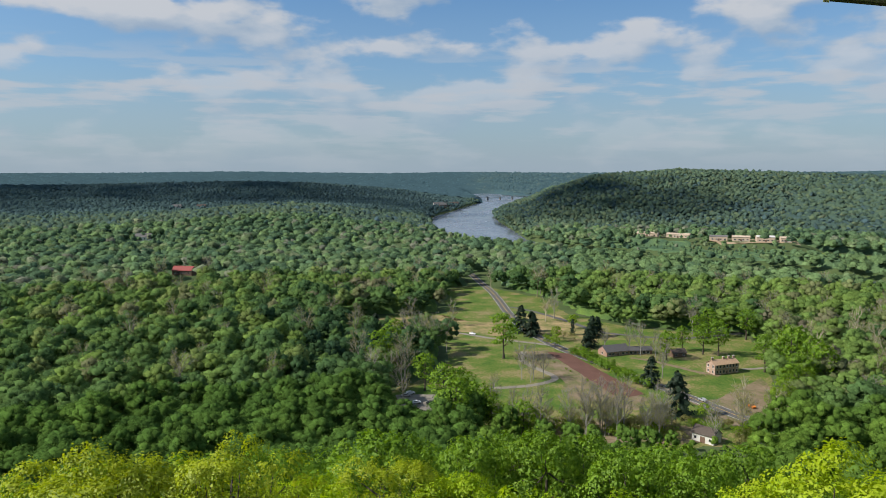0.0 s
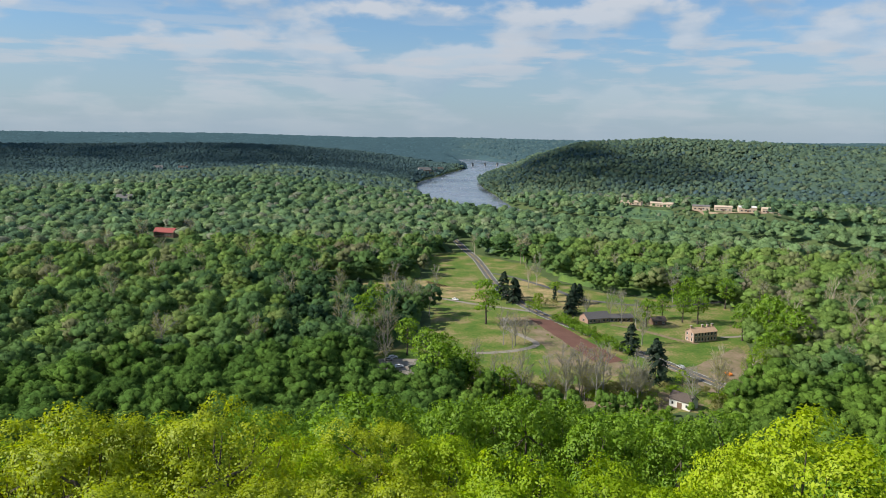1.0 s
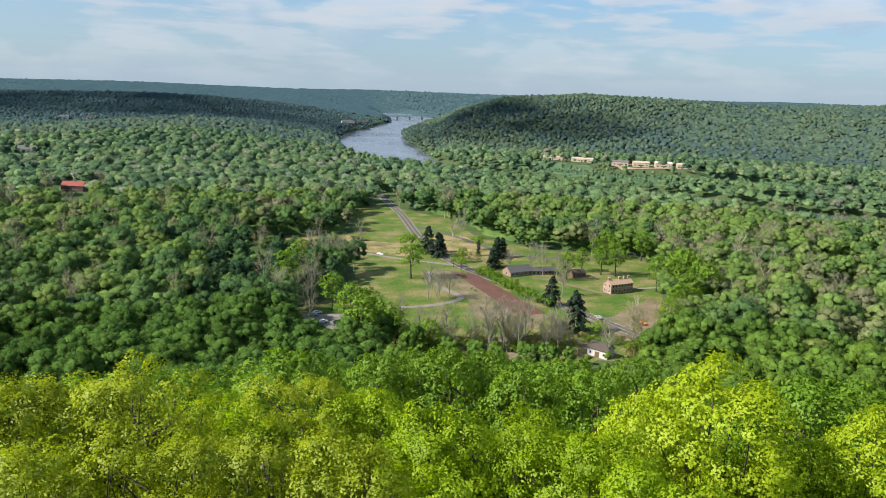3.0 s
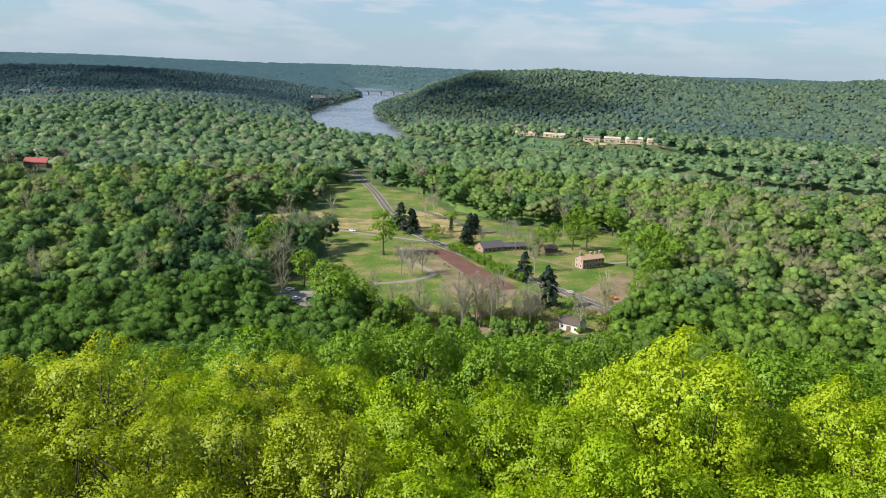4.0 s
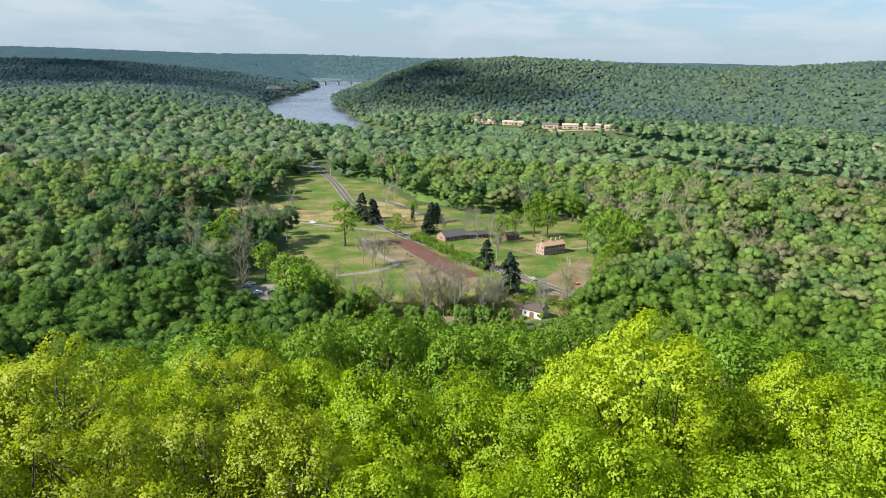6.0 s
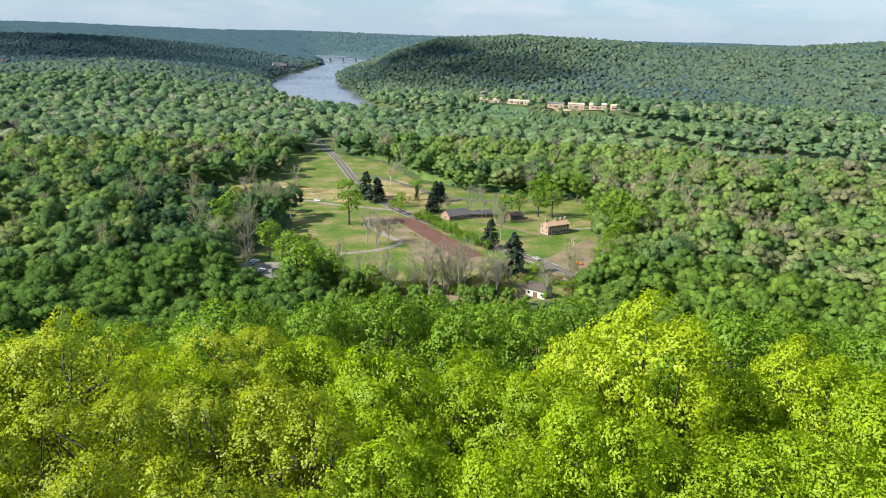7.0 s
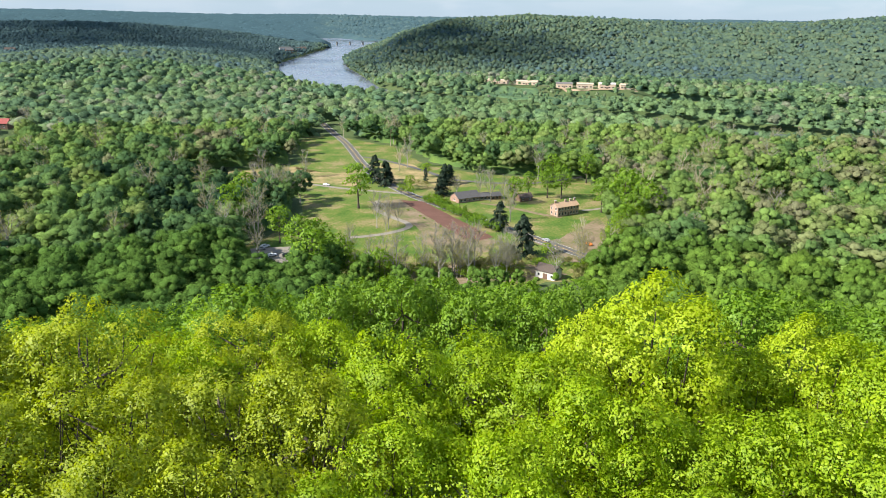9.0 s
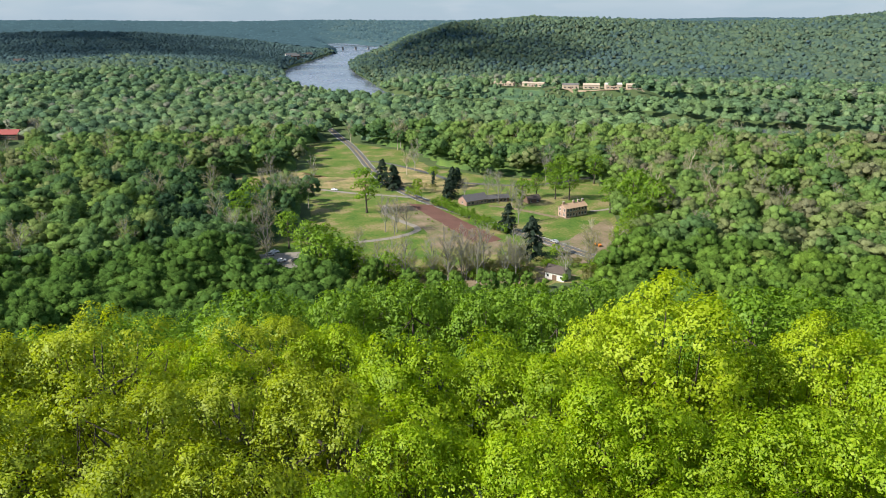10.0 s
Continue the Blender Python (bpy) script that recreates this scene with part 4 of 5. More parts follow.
edge = slope_trees()
T1 = [tufted_crown(60 + i, 5.8, 14, 20, 26, 1.75, 1900, 0.6) for i in range(6)]
T2 = [tufted_crown(70 + i, 6.0, 14, 19, 20, 2.0, 800, 0.85) for i in range(8)]
T3 = [template(80 + i, 5.2, 13, 17.5, 9, 2.5, 140, 1.15, 0.4) for i in range(8)]
T4 = [template(90 + i, 3.4, 9, 14, 2, 3.5, 9, 1.6, 0.8, 0.95) for i in range(8)]
T5 = [template(100 + i, 7.0, 8, 10, 1, 9.0, 2, 5.0, 1.4, 1.0) for i in range(6)]
woods("lower_slope_woods", edge, 330, 98, 1, T1, 0.9, 1.4, M_SLOPE, "mixed spring woodland at the foot of the hill", lower=foot_of_hill)
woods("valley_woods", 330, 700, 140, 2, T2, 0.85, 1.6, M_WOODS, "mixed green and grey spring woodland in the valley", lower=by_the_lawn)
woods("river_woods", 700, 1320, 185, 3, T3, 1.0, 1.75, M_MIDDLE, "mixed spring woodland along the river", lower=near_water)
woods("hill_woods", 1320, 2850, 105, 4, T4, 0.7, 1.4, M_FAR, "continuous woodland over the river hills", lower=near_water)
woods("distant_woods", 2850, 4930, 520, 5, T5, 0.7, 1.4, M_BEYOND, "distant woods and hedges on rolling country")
understorey("slope_understorey", 215, 330, 4.0, 5.5, M_SLOPE, "leafy lower layer of the hillside wood", 21)
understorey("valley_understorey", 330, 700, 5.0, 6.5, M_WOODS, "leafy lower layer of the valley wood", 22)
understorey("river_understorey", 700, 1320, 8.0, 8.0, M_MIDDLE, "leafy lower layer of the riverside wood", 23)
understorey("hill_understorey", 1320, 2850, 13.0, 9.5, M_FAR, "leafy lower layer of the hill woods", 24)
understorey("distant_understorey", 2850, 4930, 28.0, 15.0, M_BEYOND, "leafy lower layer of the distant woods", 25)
woods("woods_behind", 34, 420, 1100, 6, T3, 0.9, 1.3, M_WOODS, "woodland round the tower hill", 58, 320)
woods("undergrowth", 205, 330, 60, 8, T3, 0.2, 0.4, M_SLOPE, "low shrubs under the trees")


# ---------------------------------------------------------------- park trees
def tree_row(proto, spots, label, group, grow=1.0):
    for i, (x, y, s) in enumerate(spots):
        tagged(plant(proto, x, y, s * grow * (0.88 + 0.24 * ((i * 0.618) % 1)), i * 1.9, i == 0), label, "tree", group)


tree_row(conifer("conifer", 5, 17, 7.8, 3600), [(107.4, 365, 0.95), (105.8, 319, 1.05), (59.5, 482, 0.95), (54, 495, 0.9), (62, 488, 0.75), (90, 446, 0.7), (93, 452, 0.75), (100, 478, 0.8), (104, 481, 0.65), (-47, 494, 0.7), (-26, 478, 0.72)],
         "dark green conifer with drooping boughs on the park grass", "conifers in the park", 1.1)
tree_row(conifer("slender_conifer", 6, 15, 3.4, 1000), [(-55, 500, 0.8), (-38, 455, 0.9), (-44, 440, 0.9), (-52, 462, 0.8), (-30, 440, 0.75), (88, 485, 0.8)], "slender dark conifer at the wood's edge", "conifers in the park")
tree_row(broadleaf("park_tree", 51, 4.4, 12, 15, M_DEEP, 1100, 0.72, 20, 1.5, limb=10, low=-0.7), [(36, 423, 1.35), (132, 420, 0.75), (158, 432, 0.9), (166, 428, 0.9), (148, 440, 0.7), (-9.5, 359, 0.95), (5, 290, 1.1), (20, 292, 0.8), (14, 297, 0.9), (-30, 428, 1.0), (-35, 396, 1.1), (33, 290, 0.7), (164, 335, 0.9), (174, 345, 1.1), (188, 350, 1.1), (197, 492, 0.9), (178, 478, 0.8), (169, 474, 0.7), (200, 470, 1.0), (0, 325, 0.95), (8, 322, 1.0), (182, 372, 1.2), (190, 385, 1.1), (178, 392, 1.0), (188, 360, 1.1)], "green broadleaf tree standing in the park", "park trees", 1.65)
tree_row(broadleaf("young_tree", 52, 3.4, 6, 9, M_FRESH, 700, 0.62, 14, 1.2, limb=8, low=-0.6), [(92, 505, 1.0), (20, 318, 1.1), (30, 310, 0.9), (74, 466, 0.8), (70, 445, 0.8), (66, 452, 0.75), (116, 312, 0.7), (40, 302, 0.9), (14, 330, 0.8)], "small yellow-green tree in new leaf", "park trees", 1.35)
tree_row(bare_tree("bare_tree", 61, 18, M_GREYBARK, M_PALE, 420), [(-26, 473, 1.0), (-15, 428, 1.1), (-6, 428, 1.0), (-34, 349, 1.0), (-19, 332, 0.9), (23, 323, 0.9), (60, 296, 1.0), (66, 296, 1.0), (72, 291, 1.0), (89, 289, 1.0), (110, 284, 0.9), (84, 541, 1.0), (114, 435, 0.9), (119, 428, 1.0), (170, 486, 1.1), (41, 296, 1.0), (42, 379, 0.8), (48, 377, 0.85), (54, 382, 0.7), (68, 300, 0.95), (53, 297, 0.9), (76, 296, 0.95), (36, 297, 0.85), (60, 294, 0.9), (84, 289, 0.8), (30, 304, 0.8), (7, 516, 0.95), (-5, 436, 1.0), (2, 440, 0.9), (118, 381, 0.8), (46, 372, 0.7), (-28, 364, 0.9), (-22, 370, 0.85), (-36, 358, 0.9), (20, 316, 0.8), (90, 292, 0.7), (-22, 500, 1.1), (100, 440, 0.6), (125, 418, 0.8)], "grey bare tree with only the first buds", "bare trees", 1.22)
tree_row(bare_tree("sycamore", 62, 22, M_PALEBARK, M_PALE, 900), [(129, 302.5, 1.0), (76, 530, 0.75), (262, 408, 1.0), (250, 430, 1.05), (232, 372, 0.9), (216, 352, 0.85), (243, 398, 1.0), (290, 470, 1.1), (302, 480, 1.0), (210, 400, 0.9), (222, 430, 0.9), (140, 300, 0.7), (150, 306, 0.6), (46, 690, 0.9), (84, 640, 1.0)], "pale-barked tree hardly in leaf", "bare trees", 1.1)
rb = np.random.default_rng(19)
bx, by = woods_points(340, 760, 2600, rb, -31, 46)
tree_row(bare_tree("bare_woodland_tree", 64, 19, M_GREYBARK, M_PALE, 900), [(float(a), float(b), float(c)) for a, b, c in zip(bx, by, rb.uniform(1.05, 1.35, len(bx)))], "grey-twigged tree hardly in leaf among green crowns", "bare trees")
tree_row(broadleaf("broad_maple", 56, 8.5, 19, 22, M_FRESH, 5200, 0.6, 30, 2.6, limb=16, low=-0.6), [(152, 314, 1.0), (171, 338, 0.85)], "broad full-crowned green tree beside the stone house", "park trees")
tree_row(broadleaf("pale_shrub", 53, 3.0, 4, 5, M_PALE, 420, 0.5, 10, 1.0, limb=10), [(150, 310, 1.0), (156, 318, 1.1), (144, 302, 1.2), (162, 322, 1.0), (168, 330, 1.1), (138, 296, 1.0), (170, 318, 1.3), (85, 470, 1.1), (80, 474, 1.0), (76, 478, 0.9), (160, 306, 1.2), (128, 290, 0.9), (96, 294, 0.8)], "pale buff shrub coming into leaf", "shrubs")


def scrub():
    """Rough growth between the park and the foot of the hill."""
    rng = np.random.default_rng(23)
    buff = broadleaf("buff_shrub", 57, 2.8, 4.2, 5.2, M_PALE, 520, 0.42, 10, 1.0, limb=10, ragged=0.4)
    green = broadleaf("green_shrub", 58, 2.6, 4.4, 5.2, M_FRESH, 520, 0.45, 10, 1.0, limb=8, ragged=0.4)
    twiggy = bare_tree("twiggy_tree", 63, 12, M_GREYBARK, M_PALE, 520)
    count = [0, 0, 0]
    for i in range(150):
        u = rng.uniform(0, 1)
        x = 22 + 108 * u + rng.normal(0, 3)
        y = 287 + 10 * (1 - u) + abs(rng.normal(0, 9))
        if abs(math.degrees(math.atan2(x, y)) - 20.5) < 2.0 and y < 300:
            x, y = x - 26, y + 8
        k = int(rng.choice(3, p=(0.34, 0.48, 0.18)))
        proto, lab = ((buff, "buff-grey shrub just coming into leaf"), (green, "small green shrub in rough grass"), (twiggy, "slight grey tree with bare twigs"))[k]
        t = plant(proto, x, y, rng.uniform(0.7, 1.35), rng.uniform(0, 6.28), count[k] == 0)
        count[k] += 1
        tagged(t, lab, "tree" if k == 2 else "shrub", "scrub at the foot of the hill")
    for x, y in ((97, 286), (120, 284), (124, 289), (119, 279), (94, 291)):
        tagged(plant(buff, x, y, 1.1, x), "buff-grey shrub just coming into leaf", "shrub", "scrub at the foot of the hill")


scrub()


def hedge(spots):
    proto = broadleaf("hedge_shrub", 54, 2.0, 2.6, 3.0, M_DEEP, 240, 0.45, 8, 0.8, limb=5)
    for i, (x, y, s) in enumerate(spots):
        tagged(plant(proto, x, y, s, i * 2.3, i == 0), "green bushy shrub along the ploughed field", "shrub", "shrubs along the field")


rs = random.Random(4)
hedge([(80 + 25 * u + rs.uniform(-2.4, 2.2), 434 - 72 * u + rs.uniform(-2, 2), rs.uniform(1.1, 2.1)) for u in [i / 49 for i in range(50)]]
      + [(62 + 24 * u, 420 - 76 * u + rs.uniform(-1, 1), rs.uniform(0.3, 0.6)) for u in (0.1, 0.3, 0.36, 0.6, 0.75, 0.9)])


# ---------------------------------------------------------------- buildings and vehicles
def part(name, bm, mat, parent, label=""):
    me = bpy.data.meshes.new(name)
    bm.to_mesh(me)
    bm.free()
    me.materials.append(mat)
    ob = new(name, me)
    ob.parent = parent
    if label:
        ob["label"] = label
    return ob


def box(x0, x1, y0, y1, z0, z1, bevel=0.0):
    bm = bmesh.new()
    bmesh.ops.create_cube(bm, size=1)
    for v in bm.verts:
        v.co = ((x0 + x1) / 2 + v.co.x * (x1 - x0), (y0 + y1) / 2 + v.co.y * (y1 - y0), (z0 + z1) / 2 + v.co.z * (z1 - z0))
    if bevel:
        bmesh.ops.bevel(bm, geom=list(bm.edges), offset=bevel, segments=2, affect="EDGES")
    return bm


def gable_body(L, W, h, rise):
    """Walls with two gables, ridge along x."""
    bm = bmesh.new()
    a, b = L / 2, W / 2
    prof = [(-b, -0.6), (b, -0.6), (b, h), (0, h + rise), (-b, h)]
    ends = [[bm.verts.new((s * a, y, z)) for y, z in prof] for s in (-1, 1)]
    bm.faces.new(ends[0][::-1])
    bm.faces.new(ends[1])
    for i in range(5):
        j = (i + 1) % 5
        bm.faces.new((ends[0][i], ends[0][j], ends[1][j], ends[1][i]))
    bmesh.ops.recalc_face_normals(bm, faces=bm.faces)
    return bm


def roof_slab(L, W, h, rise, side, over=0.45, thick=0.18):
    bm = bmesh.new()
    a, b = L / 2 + over, W / 2
    k = rise / b
    eave, ridge = (side * (b + over), h - k * over), (0, h + rise)
    v = []
    for x in (-a, a):
        for (y, z) in (eave, ridge):
            for dz in (0.02, thick):
                v.append(bm.verts.new((x, y, z + dz)))
    for f in ((0, 1, 3, 2), (4, 6, 7, 5), (0, 4, 5, 1), (2, 3, 7, 6), (1, 5, 7, 3), (0, 2, 6, 4)):
        bm.faces.new([v[i] for i in f])
    bmesh.ops.recalc_face_normals(bm, faces=bm.faces)
    return bm


def house(name, x, y, turn, L, W, h, rise, wall, roof, label, category="house", windows=(), doors=(), chimneys=(), trim=None, group=""):
    """windows: (face, along, sill, width, height), face f/b the long sides, l/r the gables; doors: (face, along, width, height); chimneys: along."""
    top = new(name)
    top.location, top.rotation_euler = (x, y, ground_z(x, y)), (0, 0, radians(turn))
    part("wall", gable_body(L, W, h, rise), wall, top)
    for s in (-1, 1):
        part("roof", roof_slab(L, W, h, rise, s), roof, top)
    trim = trim or M_WHITE

    def opening(face, u, z0, w, hh, kind):
        d = 0.07
        if face in "fb":
            s = -1 if face == "f" else 1
            e = s * W / 2
            fr = box(u - w / 2 - 0.09, u + w / 2 + 0.09, min(e, e + s * d), max(e, e + s * d), z0 - 0.09, z0 + hh + 0.09)
            pane = box(u - w / 2, u + w / 2, min(e, e + s * (d + 0.02)), max(e, e + s * (d + 0.02)), z0, z0 + hh)
            sill = box(u - w / 2 - 0.15, u + w / 2 + 0.15, min(e, e + s * 0.16), max(e, e + s * 0.16), z0 - 0.17, z0 - 0.093)
        else:
            s = -1 if face == "l" else 1
            e = s * L / 2
            fr = box(min(e, e + s * d), max(e, e + s * d), u - w / 2 - 0.09, u + w / 2 + 0.09, z0 - 0.09, z0 + hh + 0.09)
            pane = box(min(e, e + s * (d + 0.02)), max(e, e + s * (d + 0.02)), u - w / 2, u + w / 2, z0, z0 + hh)
            sill = box(min(e, e + s * 0.16), max(e, e + s * 0.16), u - w / 2 - 0.15, u + w / 2 + 0.15, z0 - 0.17, z0 - 0.093)
        f = part(kind, fr, trim, top)
        if kind == "window":
            part("pane", pane, M_GLASS, f)
            part("sill", sill, trim, f)
        else:
            sill.free()
            part("door_leaf", pane, M_BROWNWALL, f)

    for w in windows:
        opening(*w, "window")
    for f, u, w, hh in doors:
        opening(f, u, 0.05, w, hh, "door")
    for u in chimneys:
        c = part("chimney", box(u - 0.55, u + 0.55, -0.45, 0.45, h + rise - 1.0, h + rise + 1.3, 0.04), wall, top)
        part("cap", box(u - 0.65, u + 0.65, -0.55, 0.55, h + rise + 1.3, h + rise + 1.45), M_CONCRETE, c)
    return tagged(top, label, category, group)


two_storey = [("f", u, z, 1.0, 1.5) for u in (-6.6, -4.4, -2.1, 2.1, 4.4, 6.6) for z in (0.9, 3.7)] + [("l", u, z, 0.95, 1.4) for u in (-1.9, 1.9) for z in (0.9, 3.7)] + [("f", 0, 3.7, 1.0, 1.5)]
house("stone_house", 154.5, 392, 20, 16.0, 7.0, 5.6, 2.0, M_STONE, M_SHINGLE, "two-storey pink fieldstone house with tan shingle roof", windows=two_storey, doors=[("f", 0, 1.1, 2.1)], chimneys=(-7.2, 0.4, 4.0, 7.2))
house("visitor_building", 104, 433, 20, 16, 9.5, 2.9, 3.0, M_BRICK, M_SLATE, "low brick building with broad dark shingle roof", "building", windows=[("f", u, 0.9, 1.6, 1.2) for u in (-6, -3.4, 3.4, 6)] + [("l", 0, 0.9, 1.6, 1.3)], doors=[("f", 0, 1.6, 2.1)])
house("visitor_wing", 119.5, 435, 4, 15, 7, 2.7, 1.6, M_BROWNWALL, M_SLATE, "long low wing with grey roof and glazed front", "building", windows=[("f", u, 0.6, 1.7, 1.6) for u in (-5.6, -3, -0.4, 2.2, 4.8)])
house("small_pavilion", 141, 428, 15, 9, 6, 2.6, 2.0, M_BROWNWALL, M_BROWNROOF, "small dark-roofed park building among trees", "building", windows=[("f", u, 0.9, 1.2, 1.1) for u in (-2.5, 2.5)])
house("white_barn", 108.5, 289, -48, 9.5, 6.5, 3.6, 2.4, M_WHITE, M_BROWNROOF, "white boarded barn with dark roof beside the road", "barn", windows=[("f", u, 1.2, 0.9, 1.1) for u in (-3.2, 3.2)] + [("l", 0, 3.6, 0.9, 1.0)], doors=[("f", 0, 2.2, 2.5)])
house("red_roofed_house", -251, 696, -8, 20, 10, 4.5, 3.6, M_BROWNWALL, M_REDROOF, "dark house with a bright red metal roof in woods", windows=[("f", u, 1.2, 1.4, 1.5) for u in (-7, -3.5, 0, 3.5, 7)], chimneys=(1,))
for x, y, a, L, W, h, roof, lab in ((322, 1135, -30, 32, 14, 5, M_TAN, "long tan works building by the river"), (362, 1110, -30, 34, 14, 5, M_TAN, "long tan works building by the river"),
                                    (405, 1062, -18, 24, 14, 6, M_GREYROOF, "pale flat works shed by the river"), (434, 1052, -18, 24, 14, 6, M_TAN, "tan works shed by the river"),
                                    (464, 1040, -15, 24, 16, 7, M_WHITE, "white-roofed works building by the river"), (490, 1032, -15, 15, 12, 6, M_TAN, "small tan works building by the river")):
    house("works_building", x, y, a, L, W, h, 1.8, M_TAN, roof, lab, "building", windows=[("f", u * L, 1.5, 2.4, 1.6) for u in (-0.35, -0.12, 0.12, 0.35)], doors=[("f", 0, 3, 3.2)], group="riverside works")
for x, y, wall, roof, lab in ((-690, 1880, M_WHITE, M_GREYROOF, "large white house at the foot of the ridge"), (-630, 1890, M_BROWNWALL, M_BROWNROOF, "brown house at the foot of the ridge"), (-450, 1085, M_WHITE, M_GREYROOF, "white house half hidden in the woods"),
                              (-20, 2300, M_WHITE, M_GREYROOF, "white riverside house below the ridge"), (2, 2330, M_TAN, M_GREYROOF, "tan riverside house below the ridge"), (24, 2352, M_WHITE, M_BROWNROOF, "white riverside house below the ridge"),
                              (40, 2420, M_TAN, M_BROWNROOF, "tan riverside house below the ridge"), (-1, 2262, M_BROWNWALL, M_GREYROOF, "brown riverside house below the ridge"), (1180, 1640, M_WHITE, M_GREYROOF, "pale house on the wooded hillside")):
    house("far_house", x, y, 12, 22, 13, 9, 5, wall, roof, lab, windows=[("f", u, z, 1.8, 2) for u in (-7, -2.5, 2.5, 7) for z in (1.5, 5.3)], group="far houses")


def car(x, y, turn, paint, label):
    top = new("car")
    top.location, top.rotation_euler = (x, y, ground_z(x, y) + 0.17), (0, 0, radians(turn))
    bm = bmesh.new()
    prof = [(-2.25, 0.35), (2.25, 0.35), (2.3, 0.7), (2.15, 0.92), (1.1, 1.02), (0.45, 1.5), (-1.2, 1.52), (-2.0, 1.08), (-2.28, 0.98)]
    rows = []
    for yy, k in ((-0.9, 0.97), (-0.82, 1.0), (0.82, 1.0), (0.9, 0.97)):
        rows.append([bm.verts.new((px * k, yy if pz < 1.2 else yy * 0.8, pz)) for px, pz in prof])
    for a, b in zip(rows[:-1], rows[1:]):
        for i in range(len(prof)):
            j = (i + 1) % len(prof)
            bm.faces.new((a[i], a[j], b[j], b[i]))
    bm.faces.new(rows[0][::-1])
    bm.faces.new(rows[-1])
    bmesh.ops.recalc_face_normals(bm, faces=bm.faces)
    part("body", bm, paint, top)
    for s in (-1, 1):
        part("side_window", box(-1.25, 0.55, min(s * 0.72, s * 0.86), max(s * 0.72, s * 0.86), 1.08, 1.4, 0.02), M_GLASS, top)
        for wx in (-1.4, 1.4):
            bm = bmesh.new()
            bmesh.ops.create_cone(bm, cap_ends=True, segments=16, radius1=0.33, radius2=0.33, depth=0.22, matrix=Matrix.Translation((wx, s * 0.82, 0.33)) @ Matrix.Rotation(math.pi / 2, 4, "X"))
            part("wheel", bm, M_TYRE, top)
    bm = box(0.5, 1.05, -0.62, 0.62, 1.06, 1.44, 0.02)
    for v in bm.verts:
        v.co.x += (1.5 - v.co.z) * 0.9 - 0.32
    part("windscreen", bm, M_GLASS, top)
    tagged(top, label, "car")


for x, y, a, paint, lab in ((-16.5, 353, 15, M_CARWHITE, "white car parked in the gravel car park"), (-13, 338, 20, M_CARWHITE, "white car parked under the trees"), (-6, 337, 25, M_CARDARK, "dark car parked under the trees"), (-2, 334, 25, M_CARDARK, "dark car parked under the trees"),
                            (-18.5, 349, 15, M_CARSILVER, "silver car parked in the gravel car park"), (20, 487, -35, M_CARWHITE, "white car standing on the pale lane"), (103, 384, 114, M_CARWHITE, "white car on the country road"), (125.5, 341, 116, M_CARSILVER, "silver car on the country road"),
                            (86, 428, 115, M_CARWHITE, "white car on the country road"), (145, 331, 100, M_CARORANGE, "orange car standing beside the road bend")):
    car(x, y, a, paint, lab)


def bridge():
    top = new("river_bridge")
    a, b = Vector((140, 3170, 0)), Vector((480, 3330, 0))
    d = (b - a)
    top.location, top.rotation_euler = a, (0, 0, math.atan2(d.y, d.x))
    L = d.length
    part("deck", box(-20, L + 20, -5, 5, 3.0, 4.4, 0.1), M_STEEL, top)
    n = 6
    for i in range(n + 1):
        part("pier", box(L * i / n - 2, L * i / n + 2, -5.5, 5.5, -13, 3.0, 0.3), M_CONCRETE, top)
    for s in (-4.6, 4.6):
        for i in range(n):
            x0, x1 = L * i / n, L * (i + 1) / n
            bm = bmesh.new()
            pts = [(x0, 4.4), (x0 + 10, 10), (x1 - 10, 10), (x1, 4.4)]
            for (p, pz), (q, qz) in zip(pts[:-1], pts[1:]):
                v, f = tube([(p, s, pz), (q, s, qz)], [0.5, 0.5], 4)
                vs = [bm.verts.new(c) for c in v]
                for ff in f:
                    bm.faces.new([vs[k] for k in ff])
            part("truss", bm, M_STEEL, top)
    tagged(top, "long low steel truss bridge on stone piers across the river", "bridge")


bridge()


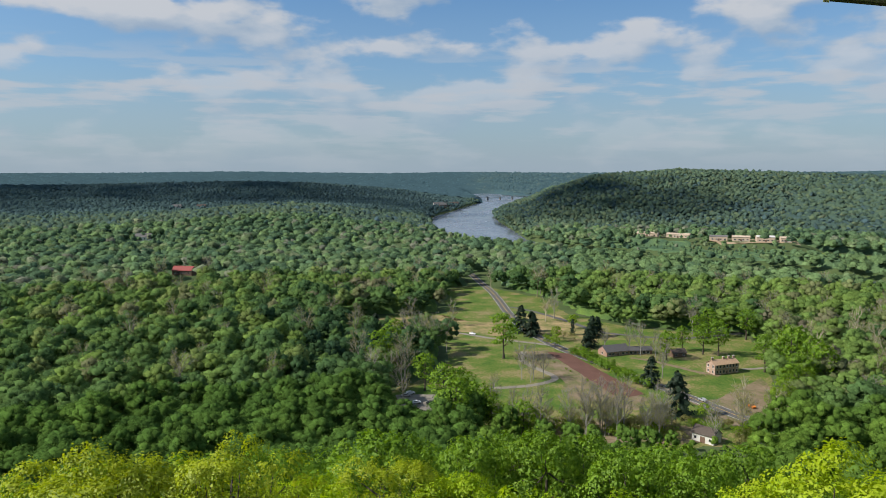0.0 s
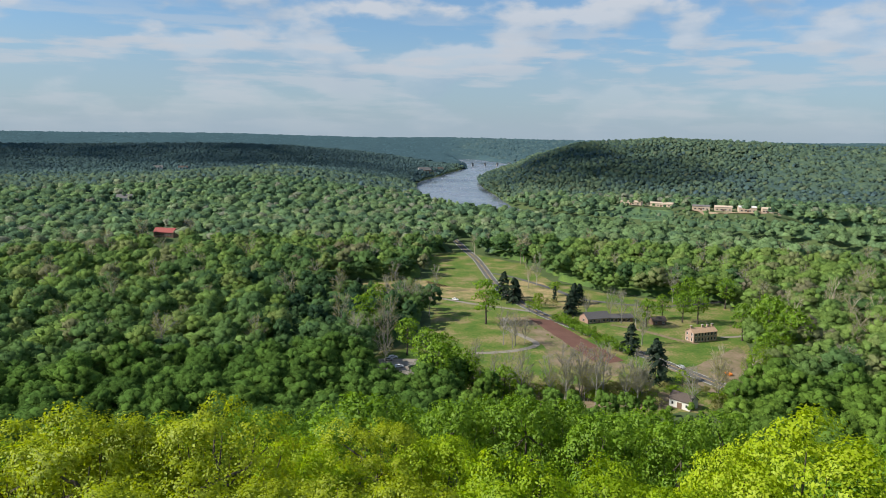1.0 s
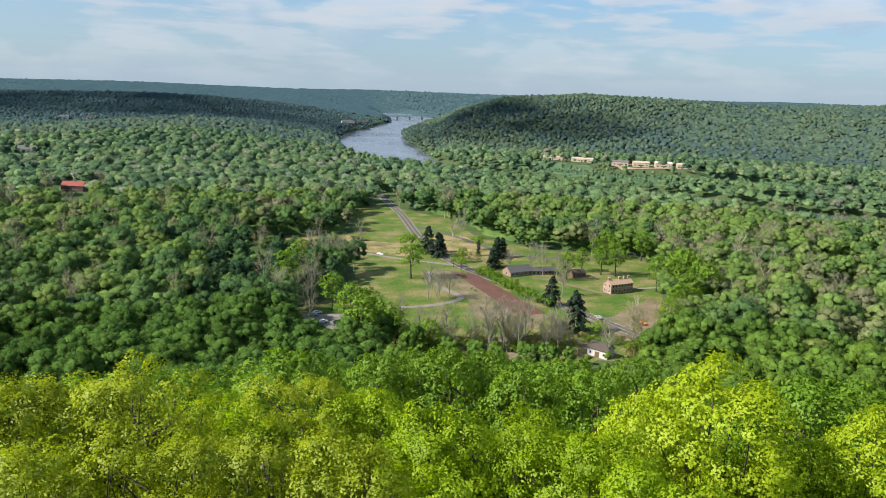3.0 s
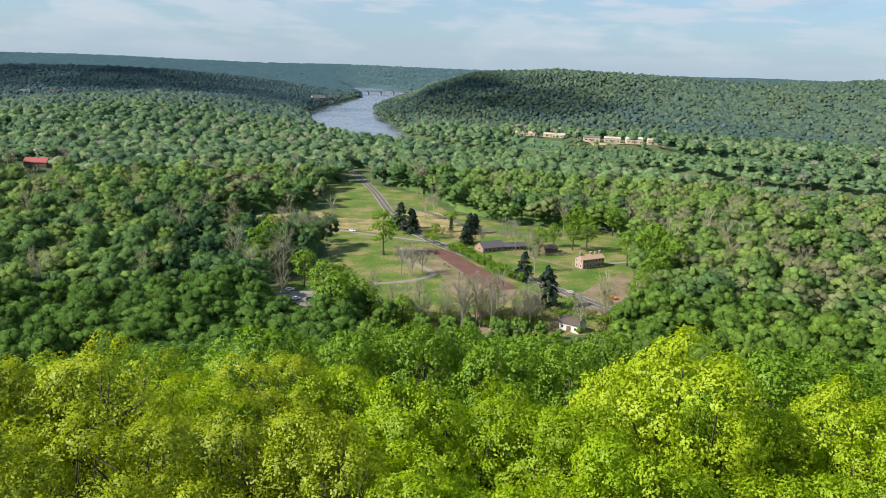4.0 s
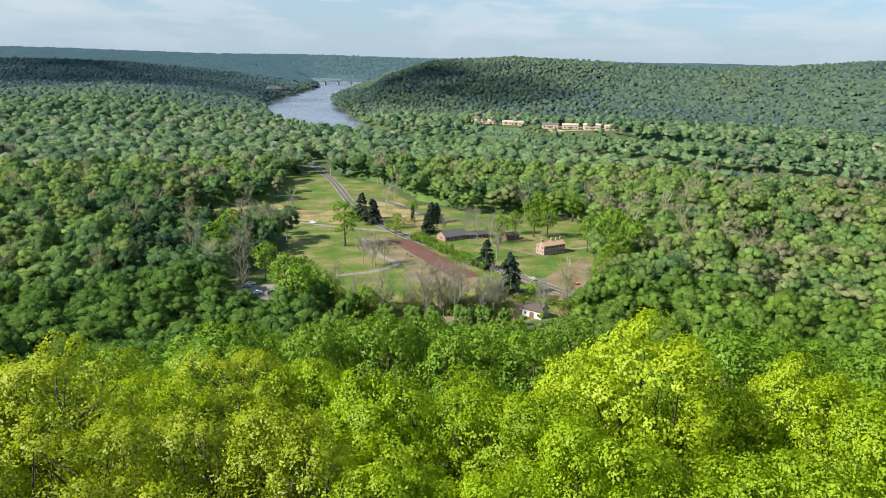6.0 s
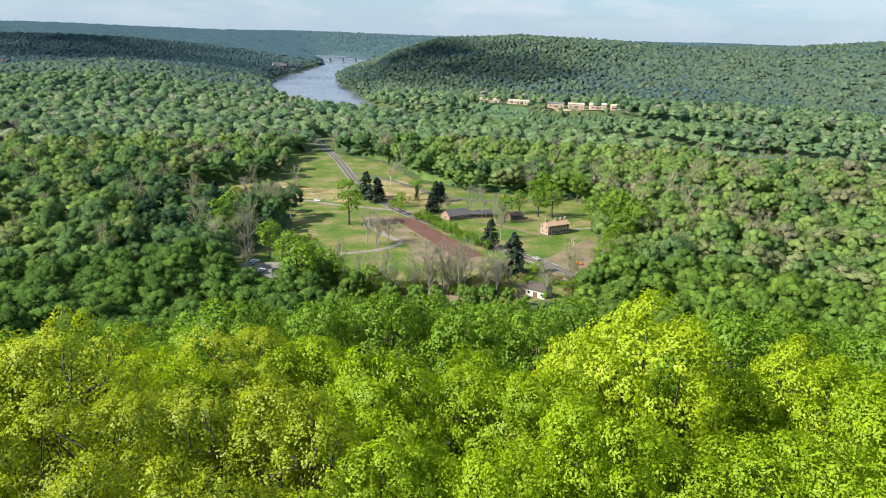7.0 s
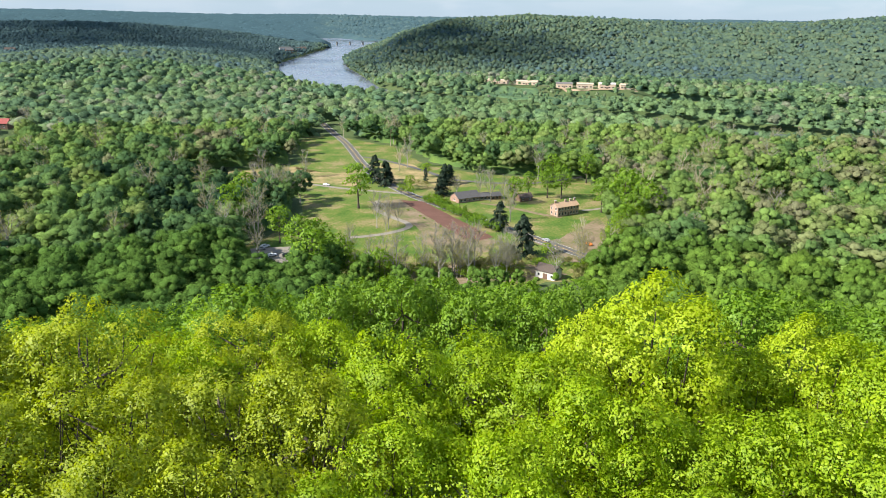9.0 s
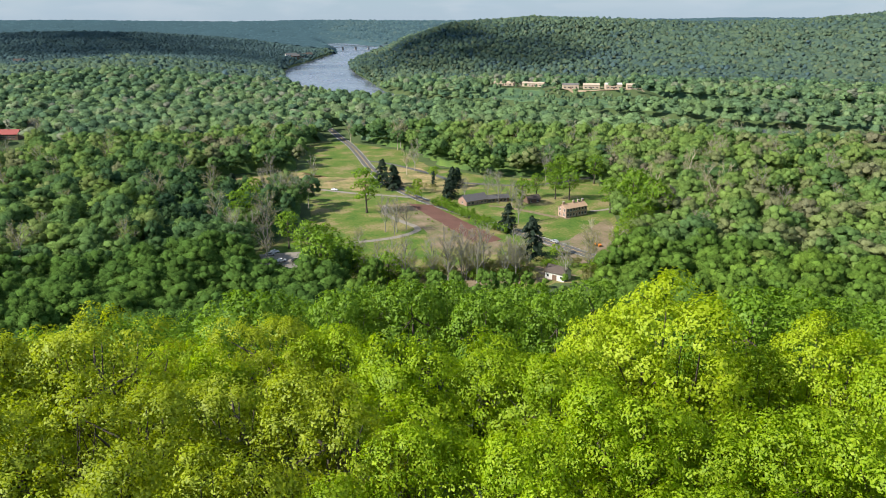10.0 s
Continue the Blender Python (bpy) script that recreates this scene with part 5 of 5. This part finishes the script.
# ---------------------------------------------------------------- lookout tower
def tower():
    top = new("lookout_tower")
    top.location = (0, -2.6, 72)
    part("shaft", box(-3.2, 3.2, -3.0, 2.8, -2, 36.0, 0.08), M_STONE, top)
    part("floor_slab", box(-3.5, 3.5, -3.3, 3.0, 36.0, 36.35, 0.03), M_CONCRETE, top)
    part("parapet", box(-3.5, 3.5, 2.72, 3.0, 36.35, 37.2, 0.04), M_STONE, top)
    for s in (-3.5, 3.22):
        part("parapet", box(s, s + 0.28, -3.3, 2.72, 36.35, 37.2, 0.04), M_STONE, top)
    # roof overhang: its left corner just shows
    e, w = Vector((0.954, 0.30, 0)), Vector((-0.43, -0.90, 0))
    c = Vector((1.335, 2.47 + 2.6, 38.72))

    def slab(u0, u1, v0, v1, z0, z1):
        bm = box(u0, u1, v0, v1, z0, z1)
        for v in bm.verts:
            p = c + e * v.co.x + w * v.co.y
            v.co = (p.x, p.y, c.z + v.co.z)
        bmesh.ops.recalc_face_normals(bm, faces=bm.faces)
        return bm

    roof = part("roof", slab(0.03, 3.0, 0.0, 3.4, 0.002, 0.16), M_SOFFIT, top, "dark boarded roof overhang")
    part("bargeboard", slab(0.0, 0.028, -0.01, 3.4, 0.0, 0.2), M_CREAM, roof, "cream painted bargeboard")
    part("joist", slab(0.12, 3.0, 0.16, 0.30, -0.02, 0.0), M_GREYWOOD, roof)
    part("post", box(2.75, 2.95, 2.3, 2.5, 37.2, 38.6, 0.01), M_GREYWOOD, top)
    part("post", box(2.95, 3.15, 2.74, 2.94, 37.2, 38.6, 0.01), M_GREYWOOD, top)
    tagged(top, "stone lookout tower with cream-edged timber roof overhang", "tower")


tower()


# ---------------------------------------------------------------- drifting clouds that shade the hills
def cloud(x, y, size_x, size_y, seed, puffs=9):
    """A fair-weather cloud set on the sun's line above the ground that it shades."""
    k = 1500 / sun_dir.z
    rng = random.Random(seed)
    bm = bmesh.new()
    for _ in range(puffs):
        a, u = rng.uniform(0, 6.28), rng.uniform(0, 1) ** 0.6
        px, py = math.cos(a) * u * size_x, math.sin(a) * u * size_y
        s = rng.uniform(0.30, 0.46) * min(size_x, size_y)
        m = Matrix.Translation((px, py, rng.uniform(0, 60))) @ Matrix.Diagonal((s * 1.3, s * 1.1, s * 0.55, 1))
        bmesh.ops.create_icosphere(bm, subdivisions=2, radius=1, matrix=m)
    for v in bm.verts:
        v.co += noise.noise_vector(v.co * 0.012) * 45
    me = bpy.data.meshes.new("cumulus_cloud")
    bm.to_mesh(me)
    bm.free()
    me.materials.append(M_CLOUD)
    ob = new("cumulus_cloud", me)
    ob.location = (x + sun_dir.x * k, y + sun_dir.y * k, 1500)
    tagged(ob, "white fair-weather cumulus cloud drifting over the valley", "cloud", kind="structure")


cloud(-760, 2230, 620, 560, 1)
cloud(-270, 2170, 300, 520, 2)
cloud(370, 1850, 250, 380, 3, 18)
cloud(-1400, 2150, 520, 560, 4)
